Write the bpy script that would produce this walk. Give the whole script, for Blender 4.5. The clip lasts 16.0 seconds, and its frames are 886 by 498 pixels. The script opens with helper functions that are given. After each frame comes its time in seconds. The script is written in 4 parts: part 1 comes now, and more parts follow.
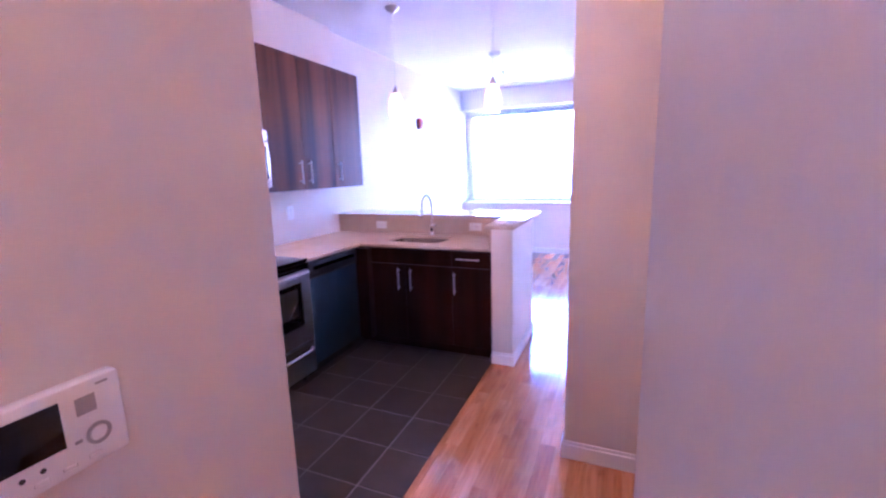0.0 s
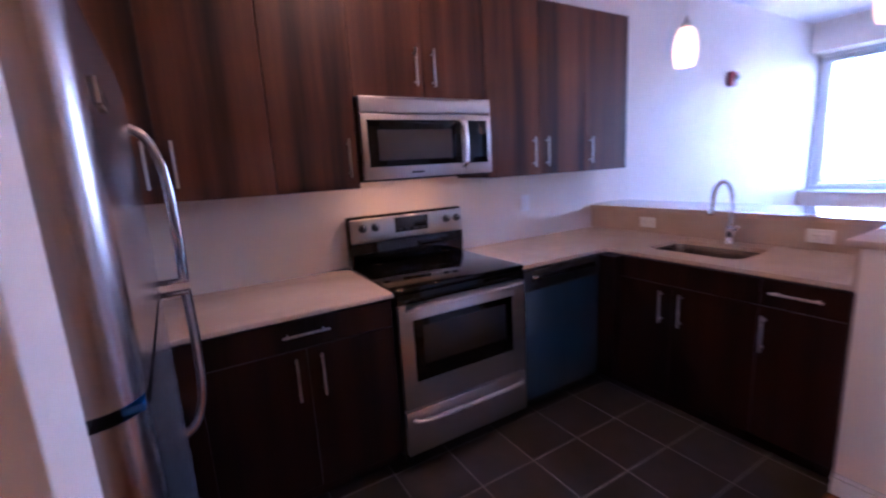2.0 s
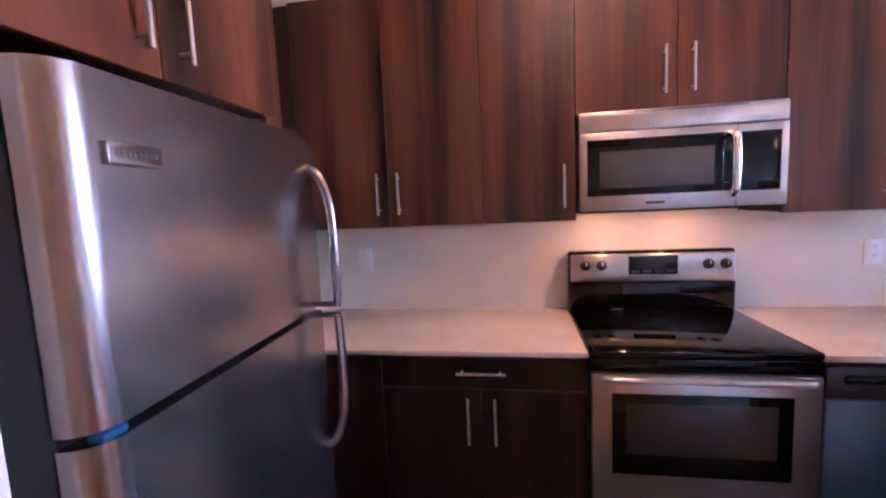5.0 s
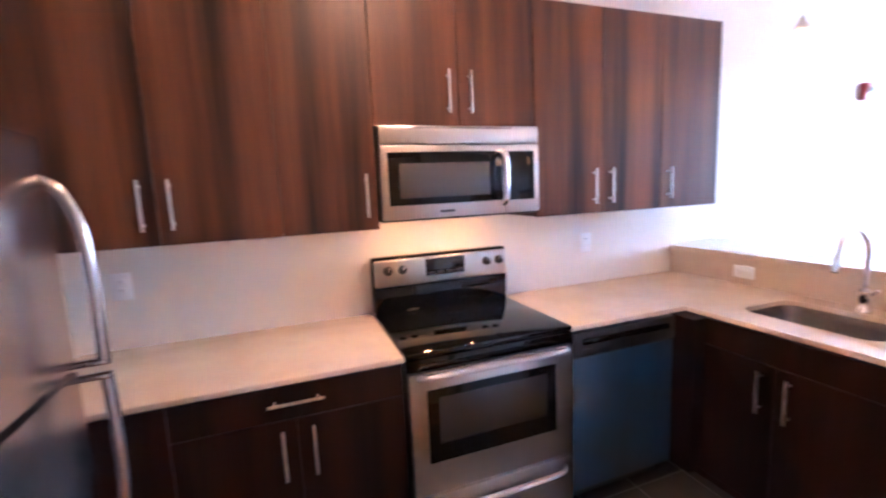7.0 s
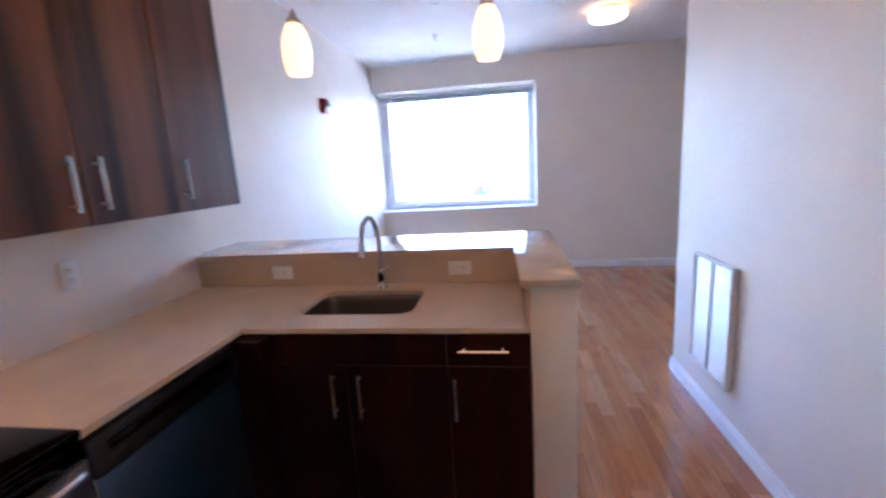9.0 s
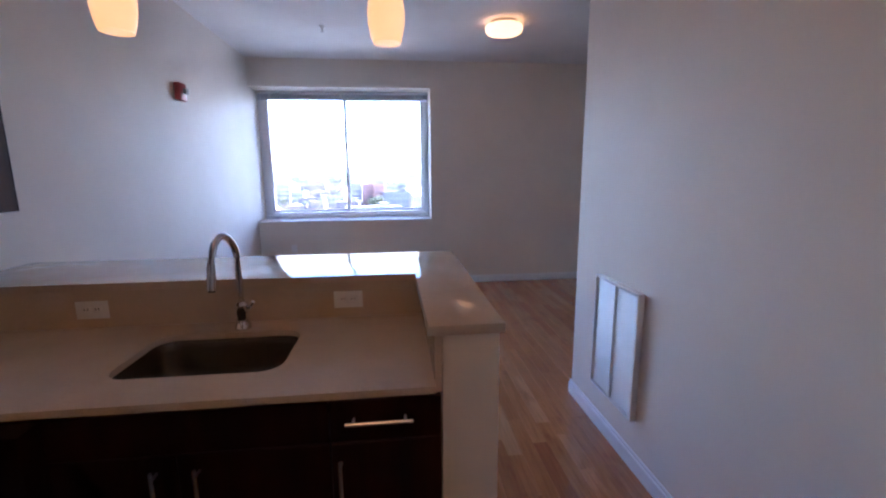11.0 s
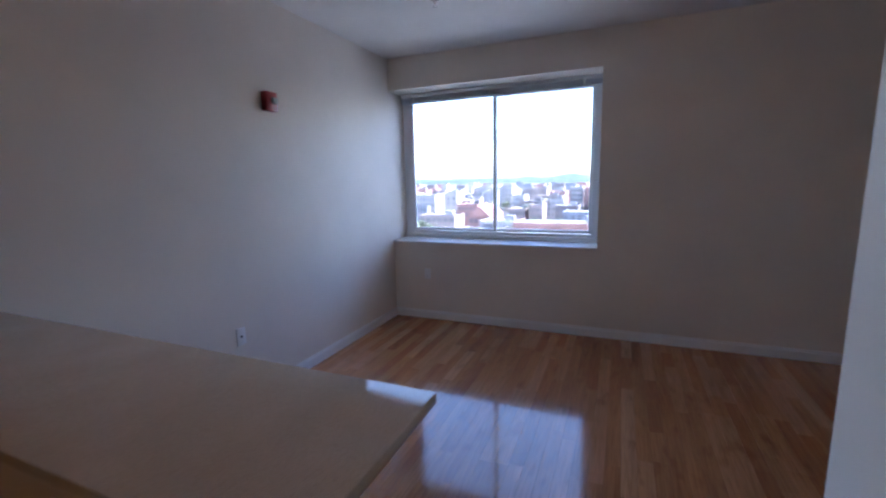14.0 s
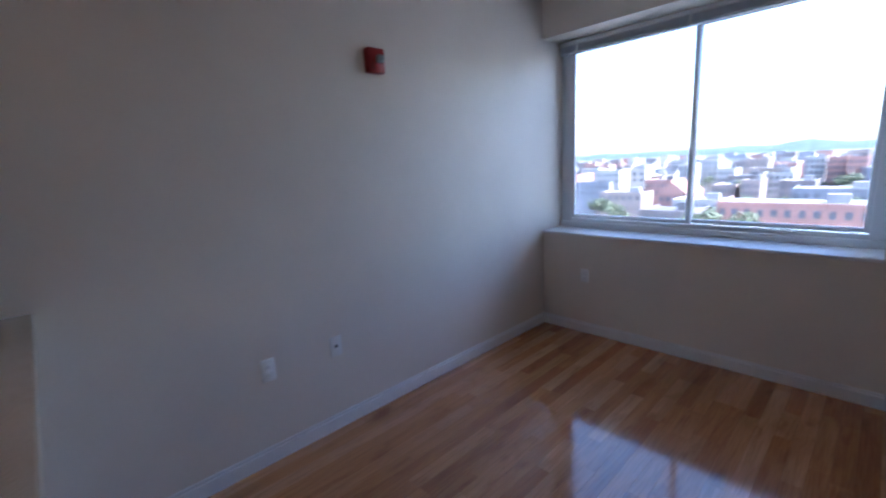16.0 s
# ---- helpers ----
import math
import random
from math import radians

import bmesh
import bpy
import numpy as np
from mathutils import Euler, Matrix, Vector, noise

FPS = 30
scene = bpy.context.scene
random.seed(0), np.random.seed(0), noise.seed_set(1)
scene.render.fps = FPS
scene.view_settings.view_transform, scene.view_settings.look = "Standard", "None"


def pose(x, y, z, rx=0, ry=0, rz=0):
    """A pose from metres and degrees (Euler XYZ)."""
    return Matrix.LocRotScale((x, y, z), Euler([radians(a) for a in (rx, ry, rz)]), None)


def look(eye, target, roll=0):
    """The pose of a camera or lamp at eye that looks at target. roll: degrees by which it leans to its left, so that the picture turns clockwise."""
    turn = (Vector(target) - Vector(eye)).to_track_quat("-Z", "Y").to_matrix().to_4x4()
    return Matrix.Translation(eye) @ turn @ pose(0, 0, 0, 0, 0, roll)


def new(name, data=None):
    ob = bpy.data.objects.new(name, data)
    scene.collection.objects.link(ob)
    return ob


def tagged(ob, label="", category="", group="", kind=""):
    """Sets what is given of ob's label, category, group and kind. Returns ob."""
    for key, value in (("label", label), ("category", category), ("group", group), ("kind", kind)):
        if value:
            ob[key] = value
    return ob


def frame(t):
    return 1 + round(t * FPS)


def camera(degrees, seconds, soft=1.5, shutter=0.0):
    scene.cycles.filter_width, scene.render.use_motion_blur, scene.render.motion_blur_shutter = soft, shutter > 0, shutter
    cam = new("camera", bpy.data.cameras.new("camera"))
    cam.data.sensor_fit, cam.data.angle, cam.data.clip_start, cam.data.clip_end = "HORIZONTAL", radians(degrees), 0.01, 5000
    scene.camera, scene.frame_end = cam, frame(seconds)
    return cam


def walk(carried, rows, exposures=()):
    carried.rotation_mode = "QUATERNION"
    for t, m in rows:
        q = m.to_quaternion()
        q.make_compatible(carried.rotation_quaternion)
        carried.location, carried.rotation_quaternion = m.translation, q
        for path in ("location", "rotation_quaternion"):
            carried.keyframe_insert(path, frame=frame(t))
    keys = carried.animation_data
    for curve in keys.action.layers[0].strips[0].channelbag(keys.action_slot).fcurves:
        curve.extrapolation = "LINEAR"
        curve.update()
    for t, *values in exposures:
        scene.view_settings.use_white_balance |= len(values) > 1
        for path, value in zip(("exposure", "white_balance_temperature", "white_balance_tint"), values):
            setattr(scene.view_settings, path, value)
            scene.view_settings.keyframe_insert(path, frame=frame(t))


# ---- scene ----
cam = camera(92.4, 16.0, soft=2.2, shutter=0.45)
PATH = [
    (0, (0.424, 0.564, 1.503), (-0.336, 2.378, 1.14), -1.6),
    (0.2, (0.437, 0.632, 1.49), (-0.434, 2.394, 1.118), -2.4),
    (0.5, (0.441, 0.78, 1.491), (-0.57, 2.474, 1.163), -1.9),
    (0.7, (0.434, 0.859, 1.49), (-0.668, 2.493, 1.151), -0.7),
    (1, (0.379, 0.995, 1.506), (-0.901, 2.484, 1.128), -3.7),
    (1.5, (0.252, 1.232, 1.473), (-1.195, 2.558, 1.086), 0.9),
    (2, (0.112, 1.425, 1.455), (-1.589, 2.408, 1.082), -3.4),
    (2.5, (0.03, 1.634, 1.475), (-1.865, 2.12, 1.06), -0.3),
    (3, (-0.05, 1.704, 1.446), (-2.012, 1.797, 1.069), -4.4),
    (5.5, (-0.044, 1.902, 1.486), (-2.002, 1.557, 1.272), -2.2),
    (6, (-0.049, 1.87, 1.463), (-2.03, 1.712, 1.236), -1.4),
    (6.5, (-0.057, 1.811, 1.534), (-2.034, 2.04, 1.333), -3.7),
    (7, (-0.099, 1.778, 1.539), (-1.961, 2.453, 1.262), -2.7),
    (7.5, (-0.227, 1.829, 1.534), (-1.861, 2.958, 1.298), -1.9),
    (8, (-0.328, 1.898, 1.536), (-1.69, 3.326, 1.213), -1.7),
    (8.5, (-0.442, 1.993, 1.517), (-1.303, 3.77, 1.202), -3.0),
    (9, (-0.534, 2.093, 1.507), (-0.832, 4.034, 1.128), -3.5),
    (9.5, (-0.572, 2.25, 1.488), (-0.531, 4.202, 1.056), -1.4),
    (10, (-0.608, 2.367, 1.502), (-0.357, 4.317, 1.133), -0.2),
    (12.5, (-0.352, 2.877, 1.507), (-0.362, 4.849, 1.172), -2.1),
    (13, (-0.21, 3.183, 1.573), (-0.428, 5.158, 1.341), -2.9),
    (13.5, (-0.02, 3.5, 1.596), (-0.653, 5.379, 1.34), -2.9),
    (14, (0.102, 3.851, 1.584), (-0.663, 5.67, 1.263), -1.3),
    (14.5, (0.155, 4.145, 1.596), (-0.906, 5.798, 1.222), -2.4),
    (15, (0.136, 4.385, 1.568), (-1.358, 5.646, 1.149), -1.7),
    (15.5, (0.026, 4.569, 1.57), (-1.525, 5.755, 1.138), -2.3),
    (16, (-0.131, 4.77, 1.565), (-1.553, 6.12, 1.171), -3.1),
]
EXPOSURES = [
    (0.0, 7.8, 4400, 57),
    (1.0, 7.25, 4650, 51),
    (2.0, 6.8, 4550, 42),
    (2.5, 6.45, 4600, 42),
    (3.0, 7.55, 4550, 42),
    (5.5, 7.95, 4850, 35),
    (6.5, 8.4, 4950, 29),
    (7.5, 8.2, 4850, 22),
    (8.5, 7.55, 5100, 20),
    (9.0, 6.75, 5200, 21),
    (10.0, 5.9, 5350, 25),
    (12.5, 5.05, 5450, 23),
    (13.5, 4.75, 5550, 21),
    (16.0, 4.65, 5500, 16),
]
walk(cam, [(t, look(eye, target, roll)) for t, eye, target, roll in PATH], EXPOSURES)

# ---- world and sun ----
SUN_UP, SUN_TURN = 50.0, 96.0
world = bpy.data.worlds.new("world")
scene.world = world
world.use_nodes = True
wn = world.node_tree.nodes
sky = wn.new("ShaderNodeTexSky")
sky.sky_type = "NISHITA"
sky.sun_disc = False
sky.sun_elevation, sky.sun_rotation = radians(SUN_UP), radians(SUN_TURN)
sky.air_density, sky.dust_density = 1.0, 1.6
wn["Background"].inputs["Strength"].default_value = 0.15
world.node_tree.links.new(sky.outputs["Color"], wn["Background"].inputs["Color"])
sun_data = bpy.data.lights.new("sun", "SUN")
sun_data.energy, sun_data.angle, sun_data.color = 3.0, radians(0.5), (1.0, 0.95, 0.88)
sun = new("sun", sun_data)
SUN_WAY = Vector((math.sin(radians(SUN_TURN)) * math.cos(radians(SUN_UP)), math.cos(radians(SUN_TURN)) * math.cos(radians(SUN_UP)), math.sin(radians(SUN_UP))))
sun.matrix_world = look(SUN_WAY * 50, (0, 0, 0))

# ---- materials ----


def material(name, color, rough=0.5, metal=0.0, **more):
    m = bpy.data.materials.new(name)
    m.use_nodes = True
    b = m.node_tree.nodes["Principled BSDF"]
    b.inputs["Base Color"].default_value = (*color, 1)
    b.inputs["Roughness"].default_value = rough
    b.inputs["Metallic"].default_value = metal
    for key, value in more.items():
        b.inputs[key.replace("_", " ")].default_value = value
    return m


def node(m, kind, **inputs):
    n = m.node_tree.nodes.new(kind)
    for key, value in inputs.items():
        n.inputs[key].default_value = value
    return n


def link(m, a, b):
    m.node_tree.links.new(a, b)


def surface(m):
    return m.node_tree.nodes["Principled BSDF"]


def coords(m, scale=(1, 1, 1), shuffle=False):
    """Object coordinates in metres, scaled; shuffled from object to object on request."""
    tc = node(m, "ShaderNodeTexCoord")
    mp = node(m, "ShaderNodeMapping")
    mp.inputs["Scale"].default_value = scale
    link(m, tc.outputs["Object"], mp.inputs["Vector"])
    if shuffle:
        info = node(m, "ShaderNodeObjectInfo")
        mul = m.node_tree.nodes.new("ShaderNodeMath")
        mul.operation = "MULTIPLY"
        mul.inputs[1].default_value = 37.0
        link(m, info.outputs["Random"], mul.inputs[0])
        cmb = node(m, "ShaderNodeCombineXYZ")
        for k in "XYZ":
            link(m, mul.outputs[0], cmb.inputs[k])
        link(m, cmb.outputs[0], mp.inputs["Location"])
    return mp.outputs["Vector"]


def noise_tex(m, vec, scale, detail=4.0, rough=0.55):
    n = node(m, "ShaderNodeTexNoise", Scale=scale, Detail=detail, Roughness=rough)
    link(m, vec, n.inputs["Vector"])
    return n.outputs["Fac"]


def ramp(m, fac, stops):
    r = m.node_tree.nodes.new("ShaderNodeValToRGB")
    e = r.color_ramp.elements
    while len(e) < len(stops):
        e.new(0.5)
    for k, (p, c) in enumerate(stops):
        e[k].position, e[k].color = p, (*c, 1)
    link(m, fac, r.inputs["Fac"])
    return r.outputs["Color"]


def bump(m, height, strength, distance=0.002):
    b = node(m, "ShaderNodeBump", Strength=strength, Distance=distance)
    link(m, height, b.inputs["Height"])
    link(m, b.outputs["Normal"], surface(m).inputs["Normal"])


def vary(m, fac, low, high, socket="Roughness"):
    r = node(m, "ShaderNodeMapRange")
    r.inputs["To Min"].default_value, r.inputs["To Max"].default_value = low, high
    link(m, fac, r.inputs["Value"])
    link(m, r.outputs["Result"], surface(m).inputs[socket])


def mixed(m, fac, a, b, how="MIX"):
    x = m.node_tree.nodes.new("ShaderNodeMix")
    x.data_type, x.blend_type = "RGBA", how
    for sock, value in ((x.inputs[0], fac), (x.inputs[6], a), (x.inputs[7], b)):
        if isinstance(value, bpy.types.NodeSocket):
            link(m, value, sock)
        else:
            sock.default_value = value if isinstance(value, float) else (*value, 1)
    return x.outputs[2]


def paint(name, color, rough=0.55, grain=220.0, relief=0.12):
    m = material(name, color, rough)
    v = coords(m)
    big = noise_tex(m, v, 1.6, 3)
    c = ramp(m, big, [(0.3, tuple(k * 0.95 for k in color)), (0.7, tuple(min(1, k * 1.03) for k in color))])
    link(m, c, surface(m).inputs["Base Color"])
    vary(m, noise_tex(m, v, 7.0, 3), rough - 0.06, rough + 0.1)
    bump(m, noise_tex(m, v, grain, 3), relief, 0.001)
    return m


def grained_wood(name, dark, light, rough, along, shuffle=True, spec=0.3):
    """Veneer whose grain runs along one axis."""
    m = material(name, light, rough, Specular_IOR_Level=spec)
    sc = [1.0, 1.0, 1.0]
    sc["xyz".index(along)] = 0.05
    v = coords(m, tuple(sc), shuffle)
    wide = noise_tex(m, v, 6.5, 4, 0.5)
    fine = noise_tex(m, v, 70.0, 5, 0.65)
    base = ramp(m, wide, [(0.34, dark), (0.5, tuple(0.45 * a + 0.55 * b for a, b in zip(dark, light))), (0.66, light)])
    grain = ramp(m, fine, [(0.3, (0.55, 0.5, 0.48)), (0.62, (1, 1, 1))])
    link(m, mixed(m, 0.38, base, grain, "MULTIPLY"), surface(m).inputs["Base Color"])
    vary(m, fine, rough - 0.05, rough + 0.12)
    bump(m, fine, 0.12, 0.0006)
    return m


# Off-white paint; part of its warm tone stands in for lamplight.
WALL = paint("lamp_warmed_wall_paint", (0.83, 0.765, 0.68))
CEIL = paint("ceiling_paint", (0.85, 0.84, 0.82), 0.7)
TRIM = paint("trim_paint", (0.88, 0.88, 0.88), 0.3, 60, 0.0)
# The white door's blue cast is window daylight put into its colour.
COOL_DOOR_PAINT = paint("daylight_blue_door_paint", (0.58, 0.6, 0.69), 0.38, 90, 0.06)
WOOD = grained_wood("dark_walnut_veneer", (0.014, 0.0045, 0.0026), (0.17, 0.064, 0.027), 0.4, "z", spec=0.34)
# Same walnut as WOOD, darkened in colour for the shade below the worktops.
WOOD_SHADED = grained_wood("shade_darkened_walnut_veneer", (0.007, 0.0025, 0.0018), (0.028, 0.0085, 0.005), 0.4, "z", spec=0.22)
CARCASS = grained_wood("cabinet_carcass", (0.03, 0.013, 0.01), (0.06, 0.026, 0.018), 0.5, "z")
BLACK = material("black_plastic", (0.012, 0.012, 0.013), 0.32)
RUBBER = material("dark_gap", (0.008, 0.008, 0.009), 0.7)
GLASS_BLACK = material("black_ceramic_glass", (0.004, 0.004, 0.0045), 0.05, Specular_IOR_Level=0.32)
CHROME = material("polished_chrome", (0.82, 0.82, 0.84), 0.08, 1.0)
NICKEL = material("brushed_nickel", (0.55, 0.53, 0.51), 0.33, 1.0)
PLATE = material("white_plastic", (0.9, 0.9, 0.89), 0.25)
RED = material("red_plastic", (0.33, 0.018, 0.02), 0.35)
LENS = material("clear_lens", (0.85, 0.88, 0.9), 0.12, Transmission_Weight=0.6)
SCREEN = material("dark_display", (0.01, 0.011, 0.012), 0.12)
SLOT = material("slot_shadow_gap", (0.03, 0.03, 0.03), 0.8)
SINK = material("sink_steel", (0.3, 0.275, 0.255), 0.27, 1.0)
HANDLE = material("satin_steel_handle", (0.42, 0.4, 0.4), 0.2, 1.0)
PALE_GREY = material("pale_grey_plastic", (0.36, 0.35, 0.36), 0.4)
GREY_METAL = material("painted_grey_cabinet", (0.035, 0.035, 0.042), 0.45)
FRAME_WHITE = material("window_frame_enamel", (0.84, 0.87, 0.9), 0.35)
BLIND = material("blind_slats", (0.7, 0.75, 0.83), 0.5)
TAPE = material("blue_protective_film", (0.015, 0.09, 0.26), 0.25)


def make_steel(name, along, color=(0.52, 0.49, 0.47), rough=0.27):
    m = material(name, color, rough, 1.0)
    sc = [900.0, 900.0, 900.0]
    sc["xyz".index(along)] = 3.0
    v = coords(m, tuple(sc))
    streak = noise_tex(m, v, 1.0, 3)
    vary(m, streak, rough - 0.02, rough + 0.04)
    big = noise_tex(m, coords(m), 2.2, 3)
    link(m, ramp(m, big, [(0.3, tuple(k * 0.86 for k in color)), (0.7, color)]), surface(m).inputs["Base Color"])
    return m


STEEL_X = make_steel("brushed_steel_fridge", "x", (0.44, 0.38, 0.365), 0.24)
STEEL_Y = make_steel("brushed_steel_range", "y", (0.6, 0.57, 0.55), 0.28)


def make_quartz():
    m = material("cream_quartz", (0.62, 0.53, 0.44), 0.09, Specular_IOR_Level=0.27)
    v = coords(m)
    speck = noise_tex(m, v, 420.0, 2)
    cloud = noise_tex(m, v, 5.0, 4)
    a = ramp(m, cloud, [(0.3, (0.6, 0.475, 0.35)), (0.7, (0.67, 0.54, 0.415))])
    b = ramp(m, speck, [(0.36, (0.72, 0.68, 0.64)), (0.5, (1, 1, 1)), (0.68, (1.0, 1.0, 1.0))])
    link(m, mixed(m, 0.7, a, b, "MULTIPLY"), surface(m).inputs["Base Color"])
    vary(m, cloud, 0.06, 0.11)
    return m


QUARTZ = make_quartz()


def make_film():
    m = material("blue_protective_sheet", (0.022, 0.075, 0.15), 0.3, Coat_Weight=0.4, Coat_Roughness=0.15)
    v = coords(m, (1, 1, 0.4))
    wr = noise_tex(m, v, 9.0, 4)
    link(m, ramp(m, wr, [(0.3, (0.009, 0.03, 0.066)), (0.7, (0.014, 0.045, 0.095))]), surface(m).inputs["Base Color"])
    bump(m, wr, 0.35, 0.006)
    return m


FILM = make_film()


def make_tile():
    m = material("charcoal_porcelain", (0.05, 0.038, 0.036), 0.36)
    v = coords(m, (1, 1, 1), True)
    cloud = noise_tex(m, v, 7.0, 5)
    fine = noise_tex(m, v, 160.0, 3)
    info = node(m, "ShaderNodeObjectInfo")
    a = ramp(m, cloud, [(0.3, (0.03, 0.023, 0.022)), (0.7, (0.055, 0.042, 0.04))])
    tint = ramp(m, info.outputs["Random"], [(0.0, (0.85, 0.85, 0.85)), (1.0, (1.12, 1.1, 1.1))])
    link(m, mixed(m, 1.0, a, tint, "MULTIPLY"), surface(m).inputs["Base Color"])
    vary(m, cloud, 0.3, 0.46)
    bump(m, fine, 0.15, 0.001)
    return m


TILE = make_tile()
GROUT = paint("grey_grout", (0.21, 0.185, 0.175), 0.8, 400, 0.4)


def make_oak(name, per_object):
    m = material(name, (0.5, 0.27, 0.12), 0.14, Coat_Weight=0.5, Coat_Roughness=0.05)
    v = coords(m, (1.0, 0.06, 1.0), per_object)
    fine = noise_tex(m, v, 90.0, 5, 0.6)
    wide = noise_tex(m, v, 14.0, 3)
    if per_object:
        pick = node(m, "ShaderNodeObjectInfo").outputs["Random"]
    else:
        pick = node(m, "ShaderNodeNewGeometry").outputs["Random Per Island"]
    tone = ramp(m, pick, [(0.0, (0.43, 0.17, 0.06)), (0.25, (0.52, 0.23, 0.085)), (0.6, (0.58, 0.27, 0.105)), (0.85, (0.64, 0.32, 0.14)), (1.0, (0.7, 0.39, 0.19))])
    grain = ramp(m, fine, [(0.3, (0.68, 0.6, 0.54)), (0.58, (1, 1, 1))])
    shade = ramp(m, wide, [(0.3, (0.72, 0.66, 0.6)), (0.7, (1.06, 1.04, 1.02))])
    # dark knots and mineral streaks, longer than wide
    knot = ramp(m, noise_tex(m, coords(m, (1.0, 0.4, 1.0), per_object), 9.0, 3, 0.5), [(0.28, (0.5, 0.38, 0.3)), (0.42, (1, 1, 1))])
    streaked = mixed(m, 0.75, mixed(m, 0.85, tone, shade, "MULTIPLY"), grain, "MULTIPLY")
    link(m, mixed(m, 0.6, streaked, knot, "MULTIPLY"), surface(m).inputs["Base Color"])
    vary(m, wide, 0.1, 0.18)
    bump(m, fine, 0.04, 0.0005)
    return m


OAK = make_oak("oak_strip", True)
OAK_REST = make_oak("oak_strip_rest", False)
SUBFLOOR = material("subfloor", (0.12, 0.055, 0.025), 0.7)


def glowing(name, color, strength, base=(0.9, 0.85, 0.78)):
    return material(name, base, 0.35, Emission_Color=(*color, 1), Emission_Strength=strength)


PENDANT_GLASS = glowing("lit_opal_glass", (1.0, 0.48, 0.17), 0.028)
FLUSH_GLASS = glowing("lit_frosted_glass", (1.0, 0.55, 0.24), 0.13)
LIVING_GLASS = glowing("lit_living_glass", (1.0, 0.52, 0.21), 0.058)
KITCHEN_GLASS = glowing("lit_kitchen_glass", (1.0, 0.55, 0.24), 0.32)


def make_pane():
    """Clear glazing, its tint added to dim the bright view out, with a mirror sheen that grows at grazing angles."""
    m = material("view_dimming_glass", (1, 1, 1), 0.0)
    t = m.node_tree
    out = t.nodes["Material Output"]
    clear = node(m, "ShaderNodeBsdfTransparent", Color=(0.5, 0.515, 0.53, 1))
    gloss = node(m, "ShaderNodeBsdfGlossy", Roughness=0.0)
    mix = node(m, "ShaderNodeMixShader")
    fresnel = node(m, "ShaderNodeFresnel", IOR=1.2)
    link(m, fresnel.outputs[0], mix.inputs[0])
    link(m, clear.outputs[0], mix.inputs[1])
    link(m, gloss.outputs[0], mix.inputs[2])
    link(m, mix.outputs[0], out.inputs["Surface"])
    t.nodes.remove(surface(m))
    return m


PANE = make_pane()

# ---- mesh helpers ----
ORIGIN = {}


def box(bm, x0, x1, y0, y1, z0, z1, bevel=0.0, segments=2):
    """A box, its edges rounded by bevel."""
    r = bmesh.ops.create_cube(bm, size=1.0)
    vs = r["verts"]
    for v in vs:
        v.co = Vector((x0 + (v.co.x + 0.5) * (x1 - x0), y0 + (v.co.y + 0.5) * (y1 - y0), z0 + (v.co.z + 0.5) * (z1 - z0)))
    if bevel > 0:
        edges = list({e for v in vs for e in v.link_edges})
        bmesh.ops.bevel(bm, geom=edges, offset=bevel, segments=segments, profile=0.5, affect="EDGES")
    return bm


def bx(x0, x1, y0, y1, z0, z1, bevel=0.0, segments=2):
    return box(bmesh.new(), x0, x1, y0, y1, z0, z1, bevel, segments)


def lathe(profile, center, steps=28, axis="z", bm=None):
    """Turns a profile of (radius, height) round an axis through center."""
    bm = bm or bmesh.new()
    cx, cy, cz = center
    rings = []
    for r, h in profile:
        ring = []
        for k in range(steps):
            a = 2 * math.pi * k / steps
            u, w = r * math.cos(a), r * math.sin(a)
            co = {"z": (cx + u, cy + w, cz + h), "x": (cx + h, cy + u, cz + w), "y": (cx + w, cy + h, cz + u)}[axis]
            ring.append(bm.verts.new(co))
        rings.append(ring)
    for a, b in zip(rings, rings[1:]):
        for k in range(steps):
            bm.faces.new((a[k], a[(k + 1) % steps], b[(k + 1) % steps], b[k]))
    for ring in (rings[0], rings[-1]):
        if profile[rings.index(ring)][0] > 1e-4:
            bm.faces.new(ring)
    bmesh.ops.recalc_face_normals(bm, faces=bm.faces[:])
    return bm


def tube(points, radius, steps=12, flat=1.0, bm=None):
    """A round bar that follows points; flat squeezes it across its second axis."""
    bm = bm or bmesh.new()
    pts = [Vector(p) for p in points]
    rings = []
    side = None
    for k, p in enumerate(pts):
        way = (pts[min(k + 1, len(pts) - 1)] - pts[max(k - 1, 0)]).normalized()
        if side is None:
            side = way.orthogonal().normalized()
        side = (side - way * side.dot(way)).normalized()
        other = way.cross(side)
        rings.append([bm.verts.new(p + radius * (side * math.cos(2 * math.pi * j / steps) + flat * other * math.sin(2 * math.pi * j / steps))) for j in range(steps)])
    for a, b in zip(rings, rings[1:]):
        for j in range(steps):
            bm.faces.new((a[j], a[(j + 1) % steps], b[(j + 1) % steps], b[j]))
    bm.faces.new(rings[0])
    bm.faces.new(rings[-1])
    bmesh.ops.recalc_face_normals(bm, faces=bm.faces[:])
    return bm


def arc(points, n=8):
    """Smooth run of points through the given ones."""
    pts = [Vector(p) for p in points]
    out = []
    for k in range(len(pts) - 1):
        a, b, c, d = pts[max(k - 1, 0)], pts[k], pts[k + 1], pts[min(k + 2, len(pts) - 1)]
        for j in range(n):
            t = j / n
            out.append(0.5 * ((2 * b) + (c - a) * t + (2 * a - 5 * b + 4 * c - d) * t * t + (3 * b - a - 3 * c + d) * t ** 3))
    return out + [pts[-1]]


